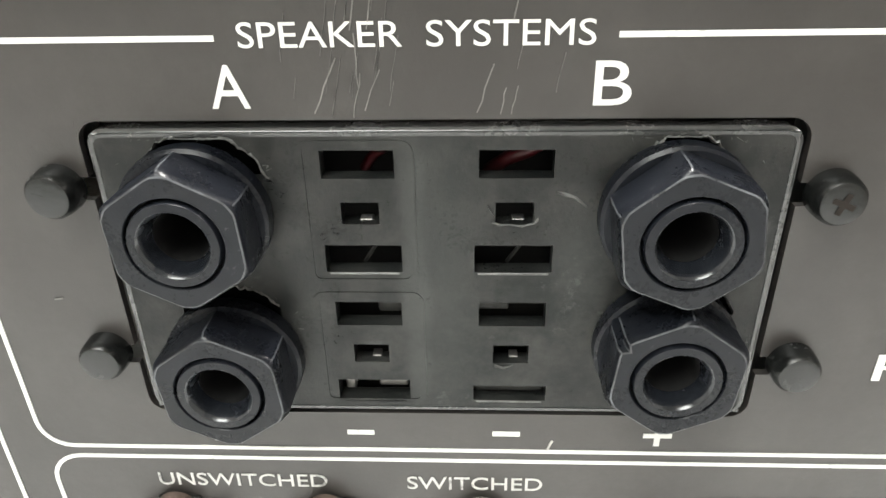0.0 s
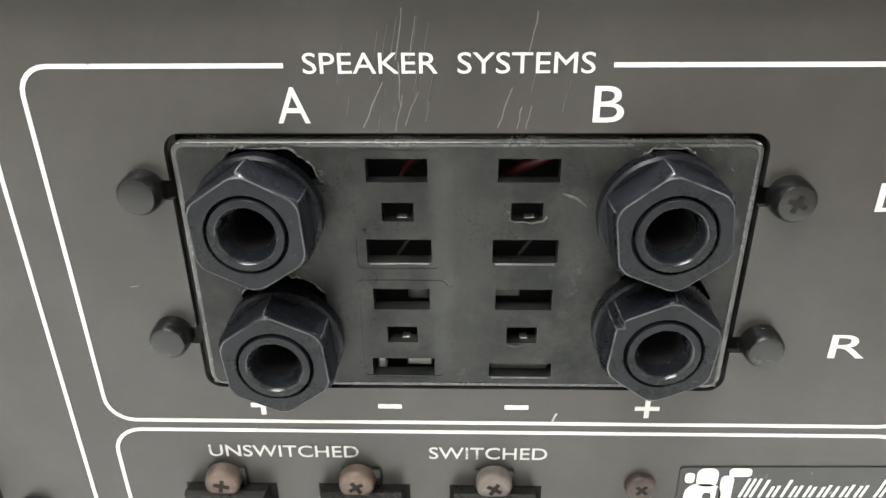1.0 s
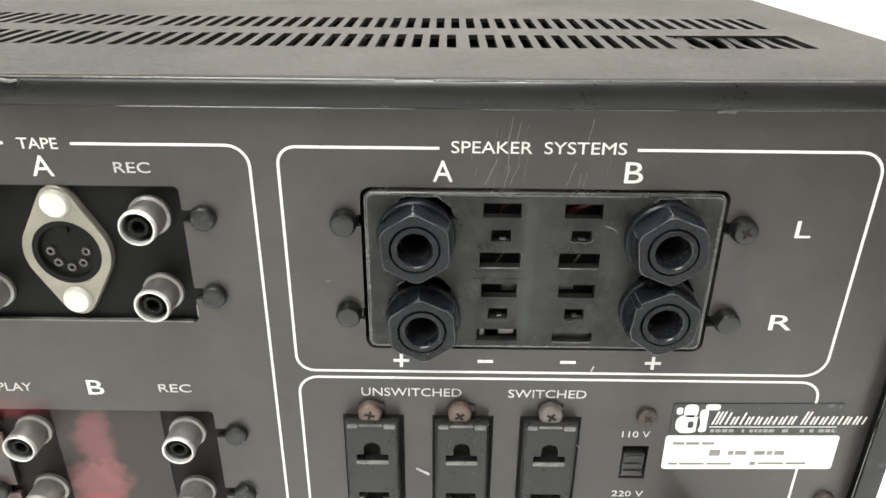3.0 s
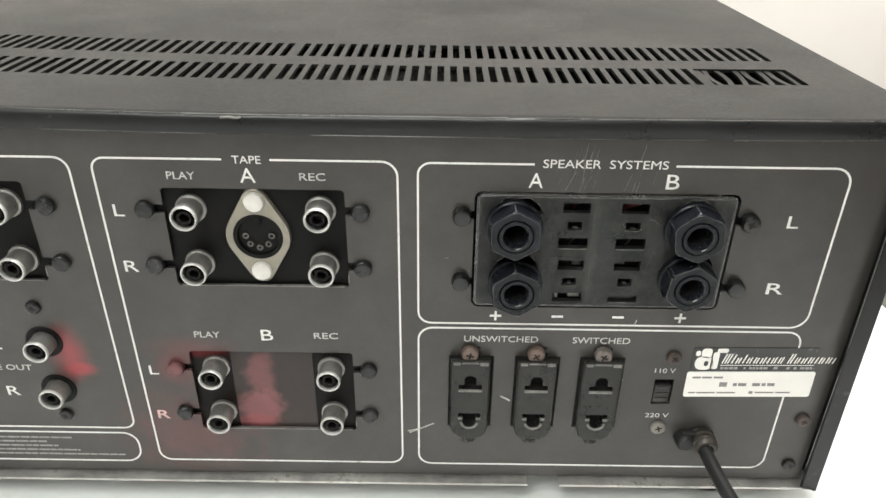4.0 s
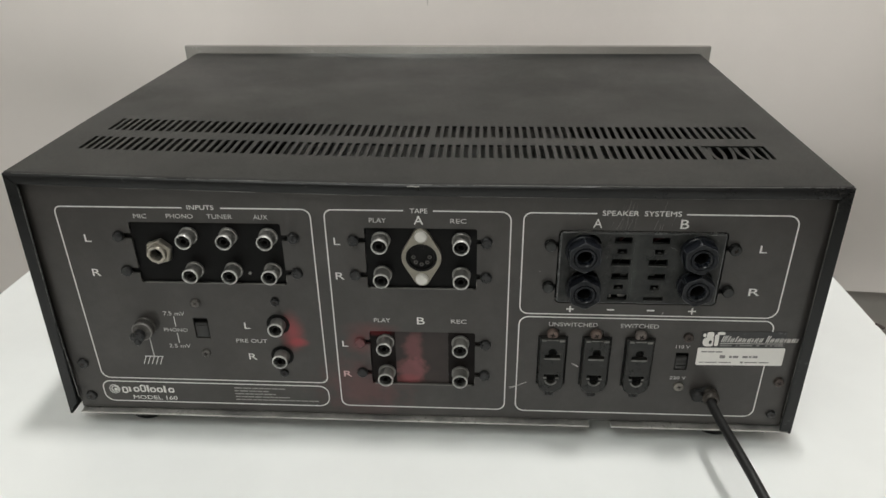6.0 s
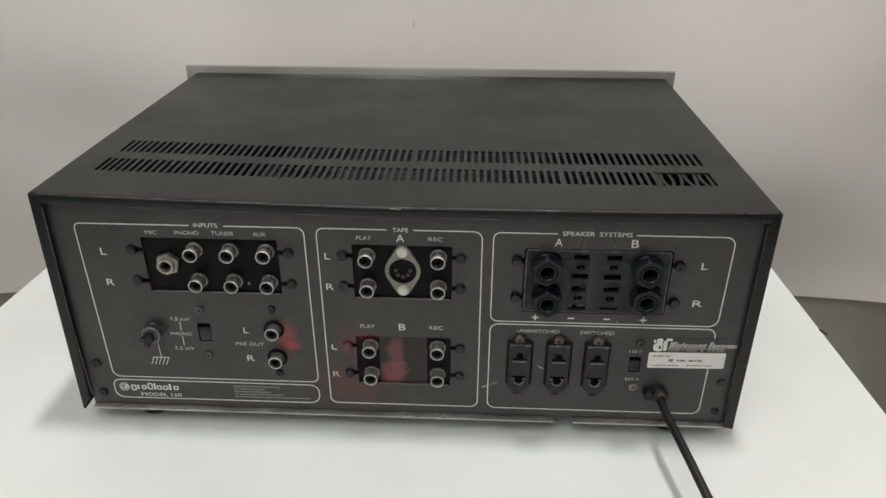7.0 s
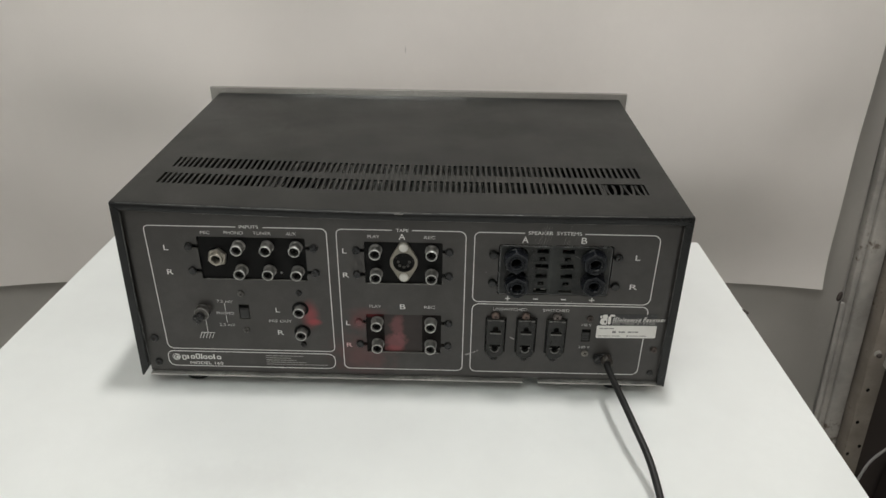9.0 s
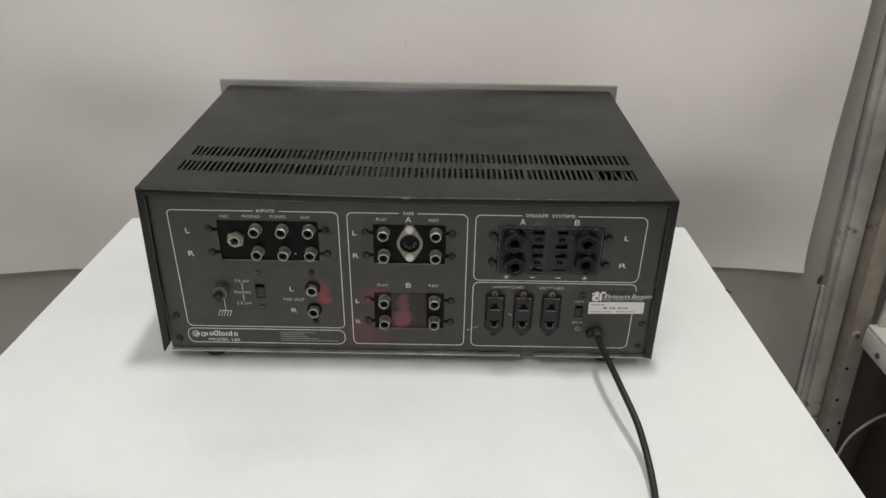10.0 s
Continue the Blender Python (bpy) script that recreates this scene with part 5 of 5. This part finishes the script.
for x0, x1, z0, z1 in ((60.4, 63.4, 63.7, 64.5), (63.9, 67.4, 63.7, 64.5), (68.1, 71.4, 63.7, 64.5), (70.6, 73.4, 59.9, 61.9), (75.6, 77.0, 60.2, 61.5), (77.5, 80.4, 60.2, 61.5),
                       (82.6, 85.4, 60.2, 61.5), (86.0, 87.4, 60.2, 61.5), (88.0, 90.6, 60.2, 61.5), (60.0, 62.4, 56.8, 57.4), (63.0, 69.6, 56.8, 57.4), (70.4, 77.0, 56.8, 57.4),
                       (82.0, 83.4, 56.6, 57.8), (84.2, 91.0, 56.9, 57.5), (91.8, 97.0, 56.9, 57.5)):
    bar("sticker_line", x0, x1, z0, z1, INK, sticker, y=-0.3)
sticker.matrix_basis = Matrix.Translation((0.0584, 0, 0.055)) @ Matrix.Rotation(radians(-0.9), 4, "Y") @ Matrix.Translation((-0.0584, 0, -0.055))

# mains lead and its strain relief
relief = part("strain_relief", lathe(bmesh.new(), [(0, 0.2), (5.4, 0.2), (5.4, -1.0), (4.8, -1.8), (4.0, -3.2), (0, -3.2)], 26), RUBBER, amp, "black strain relief", at=spot(67.6, 0, 35.5))
part("clip", lathe(bmesh.new(), [(0, -5.2), (2.4, -5.2), (3.1, -4.6), (3.4, -3.6), (3.4, 0), (0, 0)], 22), RUBBER, relief, at=spot(61.6, 0, 35.9))
part("clip", box(bmesh.new(), -6.5, 6.0, -3.4, 0, -4.2, 4.4, 1.2), RUBBER, relief, at=spot(66.4, 0, 35.5))
collar = lathe(bmesh.new(), [(2.5, -1.0), (5.0, -1.0), (5.1, -2.8), (4.5, -3.2), (5.0, -3.7), (4.9, -5.0), (4.3, -5.4), (4.7, -5.9), (4.4, -7.0), (3.6, -7.8), (2.5, -7.8)], 30, closed=True)
for v in collar.verts:
    v.co.z *= 0.92 + 0.12 * math.cos(2 * math.atan2(v.co.x, v.co.z) + 0.6)
part("collar", collar, CLIP_BROWN, relief, "dull brown clamp round the lead", at=spot(68.6, 0, 36.0))
part("mains_lead", tube(bmesh.new(), [(67.6, 0, 35.5), (68.0, -10, 35.6), (69.2, -24, 35.2), (71.8, -42, 34.2), (76.2, -66, 30.5), (83.2, -97, 21.5), (85.8, -128, 11.0), (84.2, -155, 5.6), (77, -200, 2.8), (62, -270, 2.65), (40, -350, 2.65), (20, -410, 2.65)], 2.55, 14), RUBBER, amp, "black rubber mains lead curving down to the table")

# scratches in the paint above the loudspeaker plate and by the outlets
BRIGHT_SCRATCH = surface("scuff", (0.40, 0.39, 0.37), 0.5, vary=0.5, coarse=300, bump=0.0)
FAINT_SCRATCH = surface("faint_scratch", (0.10, 0.096, 0.09), 0.5, vary=0.4, coarse=300, bump=0.0)
SCRATCH = surface("bare_scratch", (0.16, 0.155, 0.145), 0.5, vary=0.3, coarse=300, bump=0.0)
rnd = random.Random(21)
for x, z, dx, dz, w in ((13.2, 152.6, -1.0, -6.5, 0.16), (14.8, 151.6, -0.8, -5.4, 0.12), (12.6, 145.8, 0.0, -6.0, 0.13), (10.4, 143.2, -3.0, -6.2, 0.16), (15.0, 141.9, -1.8, -4.6, 0.12),
                        (13.0, 141.5, -1.2, -5.0, 0.12), (30.6, 152.2, -1.0, -5.2, 0.12), (27.6, 142.4, -1.8, -5.4, 0.14), (28.9, 139.8, -0.6, -3.0, 0.1), (30.2, 140.0, -0.6, -3.2, 0.1),
                        (-33.0, 40.4, -9.0, -4.6, 0.36), (-36.6, 38.4, -6.0, -1.8, 0.24), (-8.4, 54.2, 3.4, -2.2, 0.7), (35.5, 62.0, -3.0, 3.4, 0.2), (36.0, 86.6, 0.8, 1.8, 0.3), (-29.8, 112.0, 1.4, 0.2, 0.18)):
    pts = [(x + dx * t + rnd.uniform(-0.12, 0.12), z + dz * t) for t in (0, 0.25, 0.5, 0.75, 1.0)]
    part("scratch", ribbon(bmesh.new(), pts, w, -0.17, 0.03), BRIGHT_SCRATCH if w > 0.21 else SCRATCH, panel, smooth=0)
for _ in range(22):  # faint bundles of fine scratches
    x, z = rnd.choice((13.5, 13.5, 31.0)) + rnd.gauss(0, 3.4), rnd.uniform(139.5, 152)
    run = rnd.uniform(2.0, 6.5)
    pts = [(x - run * t * rnd.uniform(0.18, 0.24), max(z - run * t, 136.6)) for t in (0, 0.4, 0.7, 1.0)]
    part("scratch", ribbon(bmesh.new(), pts, rnd.uniform(0.05, 0.09), -0.165, 0.03), FAINT_SCRATCH, panel, smooth=0)
part("paint_chip", ribbon(bmesh.new(), [(-96, 160.0), (-93.5, 160.2), (-91.5, 159.9), (-90, 160.1)], 0.5, -3.75, -3.0), SCRATCH, amp, "bright chip in the rolled edge", smooth=0)
part("paint_chip", ribbon(bmesh.new(), [(56.6, 154.1), (58.4, 154.3), (60.6, 154.0)], 0.7, -0.16, 0.03), SCRATCH, panel, smooth=0)
part("rivet", lathe(bmesh.new(), [(0, 0.9), (0.6, 0.95), (0.9, 1.3), (0.9, 1.75), (0, 1.75)], 12), NICKEL, amp, "tiny pale rivet", at=spot(-182.0, 0.0, 107.2))
